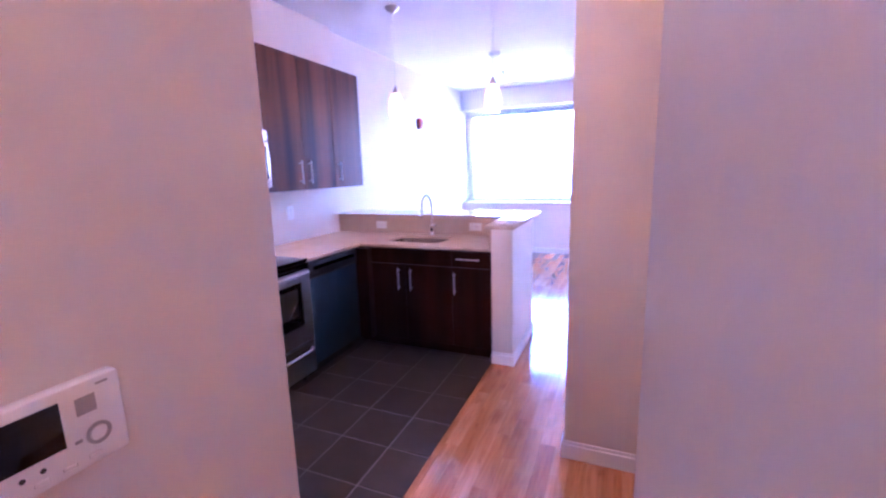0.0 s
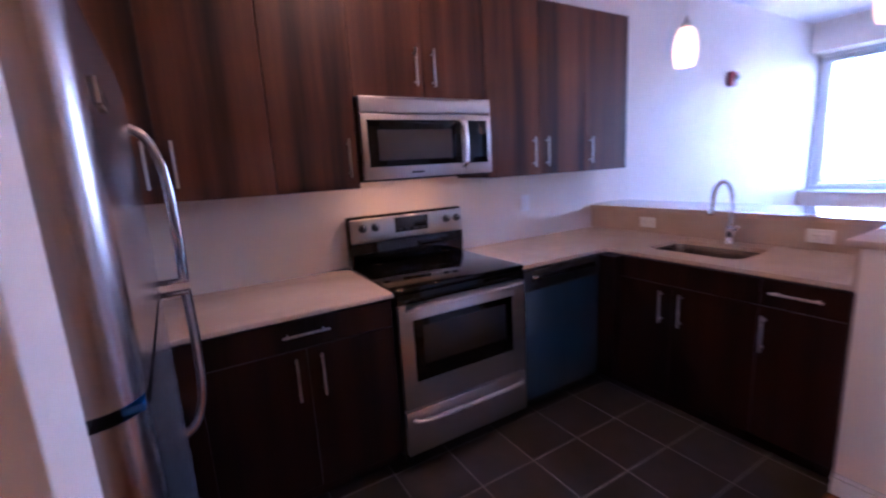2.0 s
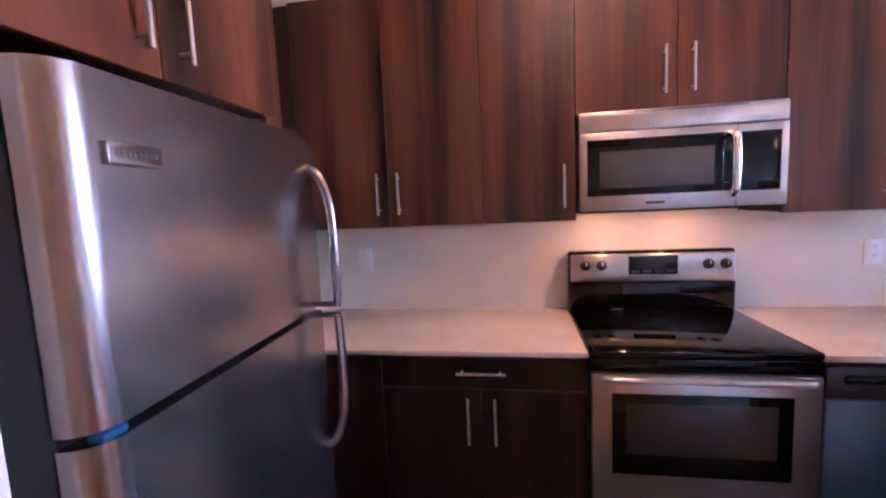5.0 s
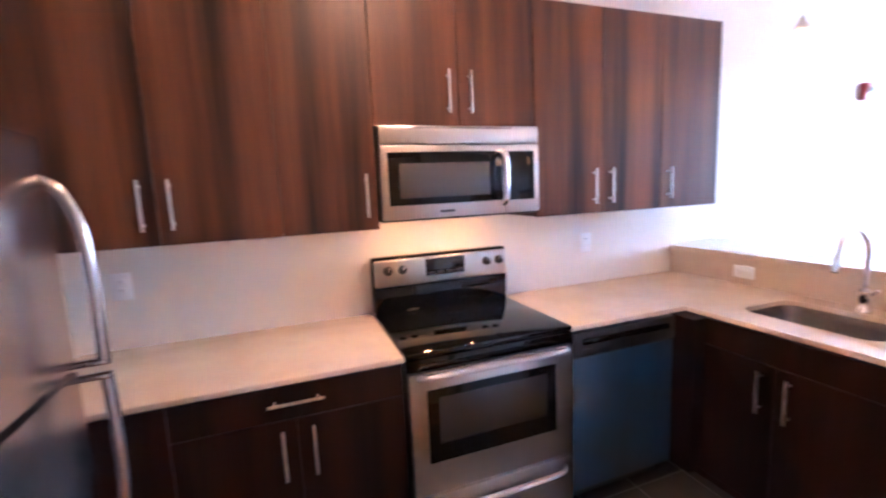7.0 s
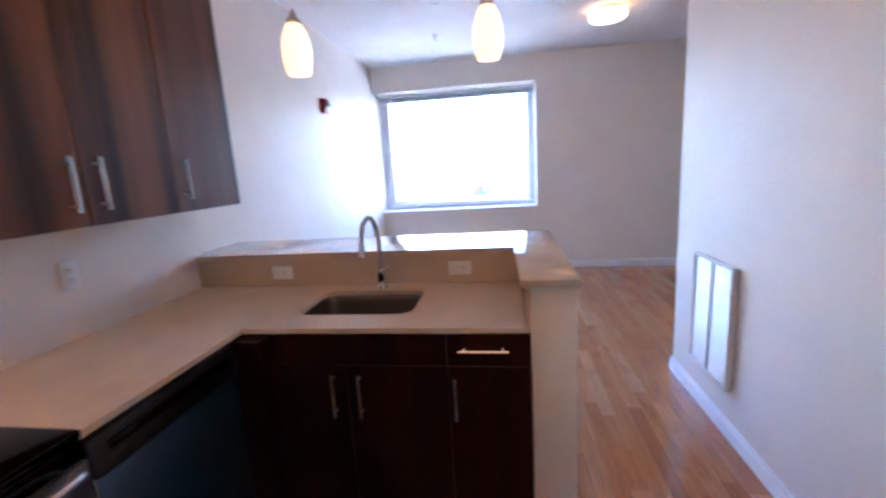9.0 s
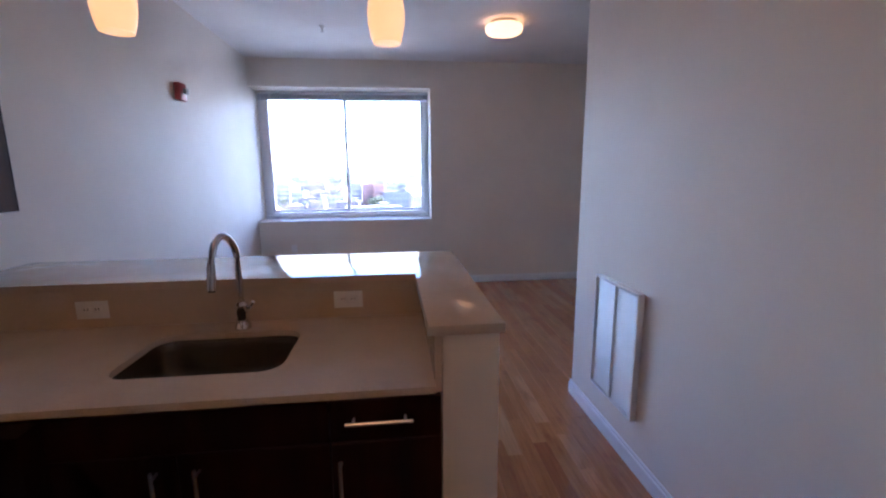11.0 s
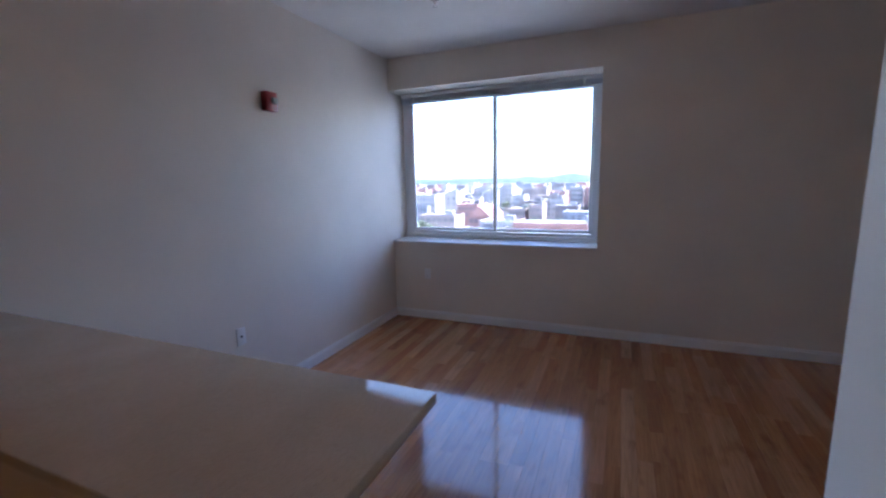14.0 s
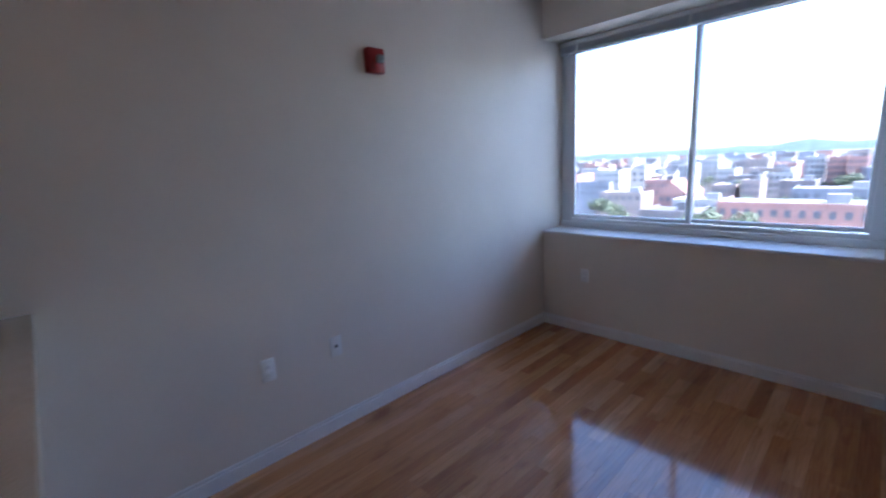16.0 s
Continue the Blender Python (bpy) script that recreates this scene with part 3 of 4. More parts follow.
# ---- appliances ----
def make_range():
    y0, y1, xf = 2.152, 2.9, -1.585
    r = thing("range", (-1.92, (y0 + y1) / 2, 0), "stainless electric range with a black glass cooktop", "stove")
    part("body", bx(-2.25, xf - 0.035, y0, y1, 0.06, 0.9), BLACK, r)
    for dx in (-2.2, -1.68):
        for dy in (y0 + 0.04, y1 - 0.04):
            part("foot", lathe([(0.02, 0), (0.02, 0.06)], (dx, dy, 0), 12), BLACK, r)
    part("cooktop", bx(-2.2, xf - 0.01, y0 - 0.004, y1 + 0.004, 0.9, 0.924, 0.006), GLASS_BLACK, r, "glossy black ceramic glass cooktop")
    # back guard
    part("guard", bx(-2.25, -2.185, y0, y1, 0.92, 1.212, 0.012, 3), GLASS_BLACK, r, "glossy black back guard")
    lip = bmesh.new()
    box(lip, -2.185, -2.17, y0 + 0.004, y1 - 0.004, 0.924, 1.06, 0.003)
    part("guard_apron", lip, GLASS_BLACK, r)
    g = part("control_panel", bx(-2.187, -2.165, y0 + 0.006, y1 - 0.006, 1.062, 1.2, 0.01, 3), STEEL_Y, r, "brushed steel control panel")
    part("display", bx(-2.166, -2.162, 2.425, 2.645, 1.1, 1.188, 0.002), SCREEN, g, "dark clock display")
    for k in range(4):
        part("button", bx(-2.1625, -2.161, 2.437 + k * 0.052, 2.475 + k * 0.052, 1.108, 1.12), GREY_METAL, g)
    for ky in (2.228, 2.303, 2.775, 2.849):
        k = part("knob", lathe([(0.024, 0), (0.024, 0.006), (0.019, 0.009), (0.017, 0.026), (0.014, 0.028)], (-2.166, ky, 1.146), 20, "x"), BLACK, g, "black control knob")
        part("pointer", bx(-2.14, -2.137, ky - 0.002, ky + 0.002, 1.148, 1.163), PLATE, k)
    # front
    part("front_trim", bx(xf - 0.035, xf - 0.004, y0, y1, 0.85, 0.899, 0.004), GLASS_BLACK, r)
    d = part("oven_door", bx(xf - 0.034, xf, y0 + 0.002, y1 - 0.002, 0.33, 0.845, 0.006), STEEL_Y, r, "brushed steel oven door")
    part("window_surround", bx(xf, xf + 0.004, 2.222, 2.81, 0.465, 0.772, 0.003), GLASS_BLACK, d, "black glass door surround")
    part("window", bx(xf + 0.004, xf + 0.0055, 2.27, 2.762, 0.545, 0.738, 0.001), material("smoked_glass", (0.035, 0.03, 0.028), 0.08), d, "smoked oven window")
    hs = arc([(xf, y0 + 0.045, 0.825), (xf + 0.035, y0 + 0.055, 0.838), (xf + 0.048, y0 + 0.11, 0.842), (xf + 0.05, 2.526, 0.844), (xf + 0.048, y1 - 0.11, 0.842), (xf + 0.035, y1 - 0.055, 0.838), (xf, y1 - 0.045, 0.825)], 6)
    part("handle", tube(hs, 0.014, 12, 0.8), STEEL_Y, d, "bowed steel oven handle")
    w = part("drawer", bx(xf - 0.034, xf, y0 + 0.002, y1 - 0.002, 0.088, 0.32, 0.006), STEEL_Y, r, "brushed steel storage drawer")
    hs = arc([(xf, y0 + 0.04, 0.275), (xf + 0.025, y0 + 0.06, 0.27), (xf + 0.034, y0 + 0.12, 0.268), (xf + 0.036, 2.526, 0.266), (xf + 0.034, y1 - 0.12, 0.268), (xf + 0.025, y1 - 0.06, 0.27), (xf, y1 - 0.04, 0.275)], 6)
    part("handle", tube(hs, 0.014, 12, 0.8), STEEL_Y, w, "bowed steel drawer handle")


make_range()


def make_microwave():
    y0, y1, z0, z1, xf = 2.16, 2.922, 1.418, 1.812, -1.868
    m = thing("microwave", (-2.06, (y0 + y1) / 2, z0), "stainless over-range microwave with a dark window", "microwave")
    part("body", bx(KITCHEN_X, xf - 0.03, y0 + 0.004, y1 - 0.004, z0 - 0.01, z1, 0.002), BLACK, m)
    part("vent_band", bx(xf - 0.03, xf, y0, y1, 1.735, z1, 0.006), STEEL_Y, m, "brushed steel vent band")
    lou = bmesh.new()
    for k in range(3):
        box(lou, xf - 0.026, xf + 0.0008, 2.3, 2.78, z1 - 0.012 + k * 0.0035, z1 - 0.0105 + k * 0.0035)
    part("louvre", lou, SLOT, m)
    d = part("door", bx(xf - 0.03, xf + 0.002, y0, y1, z0, 1.73, 0.005), STEEL_Y, m, "brushed steel door and control side")
    part("window_surround", bx(xf + 0.002, xf + 0.005, 2.19, 2.725, 1.478, 1.702, 0.002), GLASS_BLACK, d, "black glass surround")
    part("window", bx(xf + 0.005, xf + 0.0065, 2.238, 2.662, 1.508, 1.655, 0.001), material("screened_glass", (0.07, 0.066, 0.068), 0.2), d, "grey screened window")
    part("control_panel", bx(xf + 0.002, xf + 0.005, 2.755, 2.895, 1.476, 1.7, 0.002), GLASS_BLACK, d, "black touch control panel")
    part("seam", bx(xf + 0.0015, xf + 0.0026, 2.742, 2.744, z0 + 0.004, 1.728), SLOT, d)
    for ly in (2.32, 2.66):
        part("cooktop_light", lathe([(0.0, -0.0005), (0.022, -0.0005), (0.024, 0.0)], (-2.06, ly, z0 - 0.0101), 18), glowing("lit_cooktop_lens", (1.0, 0.45, 0.14), 1.2), m, "small lit cooktop lamp")
    part("badge", bx(xf + 0.002, xf + 0.0035, 2.415, 2.485, 1.44, 1.45, 0.001), GREY_METAL, d, "small grey maker's plate")
    hs = arc([(xf, 2.72, 1.70), (xf + 0.038, 2.72, 1.69), (xf + 0.048, 2.72, 1.65), (xf + 0.05, 2.72, 1.58), (xf + 0.048, 2.72, 1.51), (xf + 0.038, 2.72, 1.47), (xf, 2.72, 1.46)], 6)
    part("handle", tube(hs, 0.016, 14, 0.75), CHROME, d, "bowed chrome door handle")


make_microwave()


def make_dishwasher():
    y0, y1, xf = 2.912, 3.516, -1.612
    d = thing("dishwasher", (-1.9, (y0 + y1) / 2, 0), "black dishwasher with its blue protective sheet still on", "dishwasher")
    part("body", bx(-2.2, xf - 0.03, y0 + 0.003, y1 - 0.003, 0.1, 0.878), BLACK, d)
    part("toe_kick", bx(-1.72, -1.7, y0, y1, 0, 0.1), BLACK, d)
    p = part("control_panel", bx(xf - 0.03, xf + 0.012, y0, y1, 0.765, 0.878, 0.008), BLACK, d, "black control strip")
    part("grip", bx(xf + 0.0125, xf + 0.02, y0 + 0.05, y1 - 0.05, 0.822, 0.85, 0.006), GLASS_BLACK, p)
    part("badge", bx(xf + 0.012, xf + 0.0132, y0 + 0.05, y0 + 0.1, 0.797, 0.803), GREY_METAL, p)
    part("door", bx(xf - 0.03, xf, y0, y1, 0.1, 0.762, 0.005), BLACK, d)
    part("protective_sheet", bx(xf, xf + 0.003, y0 + 0.008, y1 - 0.006, 0.112, 0.757, 0.001), FILM, d, "wrinkled blue protective sheet")


make_dishwasher()


def make_fridge():
    x0, x1, yf = -1.225, -0.482, 1.32
    r = thing("refrigerator", ((x0 + x1) / 2, 0.95, 0), "stainless top-freezer refrigerator with bowed handles", "refrigerator")
    part("body", bx(x0 + 0.004, x1 - 0.004, 0.56, 1.245, 0.03, 1.675, 0.006), GREY_METAL, r, "dark grey cabinet sides")
    part("gasket", bx(x0 + 0.012, x1 - 0.012, 1.245, 1.255, 0.1, 1.67), RUBBER, r)
    part("kick_grille", bx(x0 + 0.01, x1 - 0.01, 1.2, 1.25, 0.0, 0.09, 0.004), BLACK, r)

    def leaf(z0, z1, label):
        """A door slab with rounded upright edges."""
        out = []
        n, rr = 8, 0.055
        out += [(x0, 1.256)]
        for k in range(n + 1):
            a = radians(180 - 90 * k / n)
            out.append((x0 + 0.02 + 0.02 * math.cos(a), yf - 0.022 + 0.02 * math.sin(a)))
        for k in range(n + 1):
            a = radians(90 - 90 * k / n)
            out.append((x1 - rr + rr * math.cos(a), yf - 0.006 - rr + rr * math.sin(a)))
        out += [(x1, 1.256)]
        bow = [(x, y + 0.004 * math.sin(math.pi * (x - x0) / (x1 - x0))) for x, y in out]
        bm = extruded(bow[::-1], z0, z1)
        bmesh.ops.recalc_face_normals(bm, faces=bm.faces[:])
        return part("door", bm, STEEL_X, r, label)

    up = leaf(1.196, 1.682, "brushed steel freezer door")
    lo = leaf(0.1, 1.178, "brushed steel refrigerator door")
    hx = -1.19
    hs = arc([(hx, yf - 0.01, 1.597), (hx, yf + 0.024, 1.575), (hx, yf + 0.047, 1.52), (hx, yf + 0.056, 1.44), (hx, yf + 0.058, 1.33), (hx, yf + 0.056, 1.225), (hx, yf + 0.054, 1.198)], 6)
    part("handle", tube(hs, 0.0125, 14, 1.1), HANDLE, up, "bowed satin steel handle")
    part("handle_foot", bx(hx - 0.014, hx + 0.014, yf - 0.01, yf + 0.064, 1.197, 1.209, 0.004), HANDLE, up)
    hs = arc([(hx, yf + 0.054, 1.176), (hx, yf + 0.056, 1.15), (hx, yf + 0.058, 1.05), (hx, yf + 0.056, 0.93), (hx, yf + 0.047, 0.85), (hx, yf + 0.024, 0.79), (hx, yf - 0.01, 0.767)], 6)
    part("handle", tube(hs, 0.0125, 14, 1.1), HANDLE, lo, "bowed satin steel handle")
    part("handle_foot", bx(hx - 0.014, hx + 0.014, yf - 0.01, yf + 0.064, 1.165, 1.177, 0.004), HANDLE, lo)
    part("badge", bx(-0.645, -0.55, yf - 0.004, yf + 0.004, 1.555, 1.587, 0.002), STEEL_X, up, "plain silver maker's plate")
    for k in range(8):
        part("badge_mark", bx(-0.635 + k * 0.0095, -0.6285 + k * 0.0095, yf + 0.004, yf + 0.0052, 1.567, 1.576), HANDLE, up)
    part("film_strip", bx(-0.54, -0.5, yf - 0.034, yf - 0.009, 1.18, 1.191, 0.002), TAPE, r, "strip of blue protective film in the door gap")
    turn = Matrix.Rotation(radians(2.2), 4, "Z")
    pivot = Vector((x0, yf, 0))
    r.location = pivot + turn @ (r.location - pivot)
    r.rotation_euler = (0, 0, radians(2.2))


make_fridge()


# ---- fixtures on walls ----
def plate_on(origin, face, w, h, kind, label, name="wall_outlet", group=""):
    """A cover plate; face: +x, -x, +y or -y; kind: outlet, switch or blank, twin variants lie sideways."""
    t = thing(name, origin, label, "outlet" if "outlet" in name else "switch", group)
    m = {"+x": pose(*origin, 0, 0, 90), "-x": pose(*origin, 0, 0, -90), "+y": pose(*origin, 0, 0, 180), "-y": pose(*origin)}[face]

    def place(bm):
        bmesh.ops.transform(bm, matrix=m, verts=bm.verts[:])
        return bm

    part("plate", place(bx(-w / 2, w / 2, -0.007, 0, -h / 2, h / 2, 0.003)), PLATE, t)
    if kind == "outlet":
        for s in (-1, 1):
            flat = w > h
            cx, cz = (s * 0.02, 0) if flat else (0, s * 0.02)
            rec = part("receptacle", place(bx(cx - 0.0165, cx + 0.0165, -0.0085, -0.006, cz - 0.0145, cz + 0.0145, 0.002)), PLATE, t)
            for q in (-0.006, 0.006):
                part("slot", place(bx(cx + q - 0.0011, cx + q + 0.0011, -0.0092, -0.0083, cz - 0.001, cz + 0.0075)), SLOT, rec)
    elif kind == "switch":
        rk = part("rocker", place(bx(-0.0165, 0.0165, -0.0105, -0.006, -0.033, 0.033, 0.003)), PLATE, t)
    elif kind == "data":
        part("jack", place(bx(-0.008, 0.008, -0.0095, -0.006, -0.008, 0.008, 0.001)), SLOT, t)
    return t


plate_on((-1.757, 4.212, 0.99), "-y", 0.118, 0.072, "outlet", "white sideways outlet in the quartz upstand", group="outlets over the sink")
plate_on((-0.778, 4.212, 0.993), "-y", 0.118, 0.072, "outlet", "white sideways outlet in the quartz upstand", group="outlets over the sink")
plate_on((KITCHEN_X, 3.505, 1.172), "+x", 0.078, 0.118, "outlet", "white outlet above the worktop", group="outlets behind the worktop")
plate_on((KITCHEN_X, 1.085, 1.19), "+x", 0.078, 0.118, "outlet", "white outlet beside the refrigerator", group="outlets behind the worktop")
plate_on((LIVING_X, 5.522, 0.532), "+x", 0.076, 0.125, "outlet", "white wall outlet above the baseboard", group="living room outlets")
plate_on((LIVING_X, 5.928, 0.528), "+x", 0.076, 0.125, "data", "white data plate above the baseboard", group="living room outlets")
plate_on((-1.909, WINDOW_Y, 0.528), "-y", 0.076, 0.12, "outlet", "white outlet under the window", group="living room outlets")
plate_on((VENT_X, 3.215, 1.165), "-x", 0.12, 0.12, "switch", "white double switch plate on the passage wall", name="light_switch")


def make_strobe():
    s = thing("fire_alarm", (LIVING_X, 6.36, 2.11), "red fire alarm strobe with a clear lens", "alarm")
    part("body", bx(LIVING_X, LIVING_X + 0.05, 6.302, 6.42, 2.108, 2.246, 0.008), RED, s)
    part("lens", bx(LIVING_X + 0.05, LIVING_X + 0.075, 6.35, 6.4, 2.16, 2.205, 0.008), LENS, s, "clear strobe lens")
    bm = bmesh.new()
    for k in range(4):
        box(bm, LIVING_X + 0.0495, LIVING_X + 0.0512, 6.32, 6.34, 2.13 + k * 0.012, 2.134 + k * 0.012)
    part("sounder_grille", bm, SLOT, s)


make_strobe()


def make_grille():
    y0, y1, z0, z1, x = 4.315, 4.757, 0.262, 0.925, VENT_X
    g = thing("air_grille", (x, (y0 + y1) / 2, z0), "white louvred return air grille on the passage wall", "vent")
    w, depth = 0.014, 0.034
    for a, b, c, d in ((y0, y1, z0, z0 + w), (y0, y1, z1 - w, z1), (y0, y0 + w, z0 + w, z1 - w), (y1 - w, y1, z0 + w, z1 - w)):
        part("frame", bx(x - depth, x, a, b, c, d, 0.003), TRIM, g)
    part("backing", bx(x - 0.003, x - 0.0005, y0 + w, y1 - w, z0 + w, z1 - w), TRIM, g)
    part("centre_bar", bx(x - depth + 0.001, x - 0.004, (y0 + y1) / 2 - 0.002, (y0 + y1) / 2 + 0.002, z0 + w, z1 - w, 0.002), TRIM, g)
    n = 36
    for k in range(n):
        z = z0 + w + 0.011 + k * (z1 - z0 - 2 * w - 0.022) / (n - 1)
        bm = bx(x - depth + 0.004, x - depth + 0.025, y0 + w, y1 - w, z - 0.001, z + 0.001)
        bmesh.ops.rotate(bm, verts=bm.verts[:], cent=(x - depth + 0.0145, 0, z), matrix=Matrix.Rotation(radians(-62), 3, "Y"))
        part("slat", bm, TRIM, g)


make_grille()


def ring(r0, r1, h, center):
    """A flat ring standing off a wall that faces +x."""
    bm = bmesh.new()
    n = 28
    loops = []
    for r, d in ((r0, 0), (r0, h), (r1, h), (r1, 0)):
        loops.append([bm.verts.new((center[0] + d, center[1] + r * math.cos(6.28319 * k / n), center[2] + r * math.sin(6.28319 * k / n))) for k in range(n)])
    for a, b in zip(loops, loops[1:]):
        for k in range(n):
            bm.faces.new((a[k], a[(k + 1) % n], b[(k + 1) % n], b[k]))
    bmesh.ops.recalc_face_normals(bm, faces=bm.faces[:])
    return bm


def make_panel():
    """The entry intercom on the hall wall."""
    x, y0, y1, z0, z1 = HALL_L, 0.715, 0.931, 1.092, 1.222
    p = thing("intercom", (x, (y0 + y1) / 2, z0), "white wall intercom with a dark screen and round button", "intercom")
    part("case", bx(x, x + 0.028, y0, y1, z0, z1, 0.006), PLATE, p)
    part("screen", bx(x + 0.028, x + 0.0295, y0 + 0.02, y1 - 0.08, z0 + 0.046, z1 - 0.016, 0.001), SCREEN, p, "dark display")
    part("speaker_patch", bx(x + 0.028, x + 0.029, y1 - 0.062, y1 - 0.037, z1 - 0.048, z1 - 0.022), PALE_GREY, p, "pale grey speaker patch")
    part("button_ring", ring(0.0115, 0.0165, 0.002, (x + 0.028, y1 - 0.04, z0 + 0.046)), PALE_GREY, p, "grey ring round the call button")
    part("call_button", lathe([(0.0105, 0), (0.0105, 0.002), (0.008, 0.003), (0.0, 0.003)], (x + 0.028, y1 - 0.04, z0 + 0.046), 20, "x"), PLATE, p)
    part("mark", bx(x + 0.028, x + 0.0288, y1 - 0.07, y1 - 0.061, z0 + 0.043, z0 + 0.048), PALE_GREY, p)
    part("sensor_slot", bx(x + 0.028, x + 0.0288, y1 - 0.034, y1 - 0.018, z1 - 0.012, z1 - 0.009), PALE_GREY, p)
    for k in range(2):
        part("indicator", lathe([(0.0035, 0), (0.0035, 0.0012), (0.0, 0.0014)], (x + 0.028, y0 + 0.085 + k * 0.022, z0 + 0.031), 12, "x"), GREY_METAL, p)
    for k in range(3):
        part("key", bx(x + 0.028, x + 0.0296, y0 + 0.095 + k * 0.032, y0 + 0.112 + k * 0.032, z0 + 0.012, z0 + 0.019, 0.002), PLATE, p)


make_panel()


def make_entry_door():
    """A white slab door standing half open, hinged on the entry's side wall."""
    hinge, free = Vector((1.2, 0.28, 0)), Vector((0.458, 1.13, 0))
    way = (free - hinge).normalized()
    length = (free - hinge).length
    turn = math.degrees(math.atan2(way.y, way.x))
    m = pose(hinge.x, hinge.y, 0, 0, 0, turn)
    d = thing("door_1", hinge, "white painted flush door standing half open, coloured bluish for daylight", "door", kind="structure")

    def place(bm):
        bmesh.ops.transform(bm, matrix=m, verts=bm.verts[:])
        return bm

    part("leaf", place(bx(0, length, -0.045, 0, 0.012, 2.06, 0.003)), COOL_DOOR_PAINT, d)
    for side, s in ((0.0, 1), (-0.045, -1)):
        rose = part("rose", place(lathe([(0.026, 0), (0.026, 0.008 * s), (0.012, 0.01 * s), (0.012, 0.045 * s)], (length - 0.07, side, 1.0), 20, "y")), NICKEL, d)
        part("door_handle", place(tube(arc([(length - 0.07, side + 0.04 * s, 1.0), (length - 0.1, side + 0.048 * s, 1.0), (length - 0.18, side + 0.046 * s, 0.998)], 5), 0.009, 10)), NICKEL, rose, "brushed nickel lever")
    part("latch_plate", place(bx(length - 0.0005, length + 0.0015, -0.035, -0.01, 0.94, 1.06)), NICKEL, d)


make_entry_door()


# ---- lamps ----
def make_pendant(x, y, zb):
    p = thing("pendant_lamp", (x, y, zb), "lit opal glass pendant lamp on a thin cord", "lamp", "pendants over the peninsula")
    prof = [(0.05, 0.0), (0.058, 0.026), (0.065, 0.065), (0.067, 0.1), (0.062, 0.145), (0.05, 0.188), (0.036, 0.214), (0.03, 0.222), (0.027, 0.217), (0.033, 0.209), (0.046, 0.184), (0.058, 0.143), (0.063, 0.1), (0.061, 0.066), (0.054, 0.027), (0.046, 0.002)]
    part("shade", lathe(prof, (x, y, zb), 32), PENDANT_GLASS, p, "lit opal glass shade")
    part("diffuser", lathe([(0.0, 0.006), (0.047, 0.006), (0.047, 0.009), (0.0, 0.009)], (x, y, zb), 28), glowing("lit_diffuser", (1.0, 0.68, 0.38), 0.36), p, "bright frosted diffuser")
    part("bulb", lathe([(0.0, 0.07), (0.02, 0.075), (0.03, 0.1), (0.026, 0.13), (0.014, 0.15), (0.013, 0.18)], (x, y, zb), 16), glowing("lit_bulb", (1.0, 0.66, 0.34), 0.6), p, "lit bulb")
    part("cap", lathe([(0.032, 0.216), (0.032, 0.235), (0.018, 0.252), (0.01, 0.275), (0.004, 0.285)], (x, y, zb), 20), NICKEL, p)
    part("cord", tube([(x, y, zb + 0.28), (x, y, CEILING - 0.02)], 0.0025, 8), PLATE, p)
    part("canopy", lathe([(0.062, 0.0), (0.062, -0.008), (0.045, -0.03), (0.015, -0.04), (0.006, -0.05)], (x, y, CEILING), 28), NICKEL, p)


make_pendant(-1.468, 4.09, 1.968)
make_pendant(-0.588, 4.14, 1.968)


def make_flush(x, y, label, glass=FLUSH_GLASS):
    f = thing("ceiling_light", (x, y, CEILING), label, "lamp", "flush ceiling lights")
    part("pan", lathe([(0.13, 0), (0.13, -0.03), (0.12, -0.035)], (x, y, CEILING), 36), NICKEL, f)
    part("shade", lathe([(0.118, -0.035), (0.168, -0.04), (0.175, -0.052), (0.173, -0.082), (0.162, -0.1), (0.11, -0.11), (0.0, -0.114)], (x, y, CEILING), 40), glass, f, "lit frosted glass drum")


make_flush(0.49, 6.7, "lit round frosted glass ceiling light in the living room", LIVING_GLASS)
make_flush(-0.82, 2.3, "lit round frosted glass ceiling light over the kitchen", KITCHEN_GLASS)
# No entry lamp is known; this unseen one is added to brighten the hall.
make_flush(0.45, 0.2, "added unseen round ceiling light that brightens the entry")

det = thing("smoke_detector", (-1.07, 5.93, CEILING), "round white smoke detector on the ceiling", "detector")
part("base", lathe([(0.07, 0), (0.07, -0.012), (0.064, -0.014)], (-1.07, 5.93, CEILING), 28), PLATE, det)
part("cover", lathe([(0.062, -0.014), (0.06, -0.03), (0.045, -0.042), (0.0, -0.045)], (-1.07, 5.93, CEILING), 28), PLATE, det)
spr = thing("sprinkler", (-1.226, 6.961, CEILING), "small metal ceiling sprinkler head", "sprinkler")
part("escutcheon", lathe([(0.032, 0), (0.03, -0.006), (0.014, -0.012), (0.012, -0.03)], (-1.226, 6.961, CEILING), 20), NICKEL, spr)
part("deflector", lathe([(0.006, -0.03), (0.006, -0.05), (0.018, -0.052), (0.018, -0.055), (0.0, -0.056)], (-1.226, 6.961, CEILING), 16), NICKEL, spr)

# ---- outside ----
GROUND = -30.0


def haze_paint(name, color, rough=0.8, scale=0.2):
    # Random tone about a colour; facades and hills carry haze in theirs.
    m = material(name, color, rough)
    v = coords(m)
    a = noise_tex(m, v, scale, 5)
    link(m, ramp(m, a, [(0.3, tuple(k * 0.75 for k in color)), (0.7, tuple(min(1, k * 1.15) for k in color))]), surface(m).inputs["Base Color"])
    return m


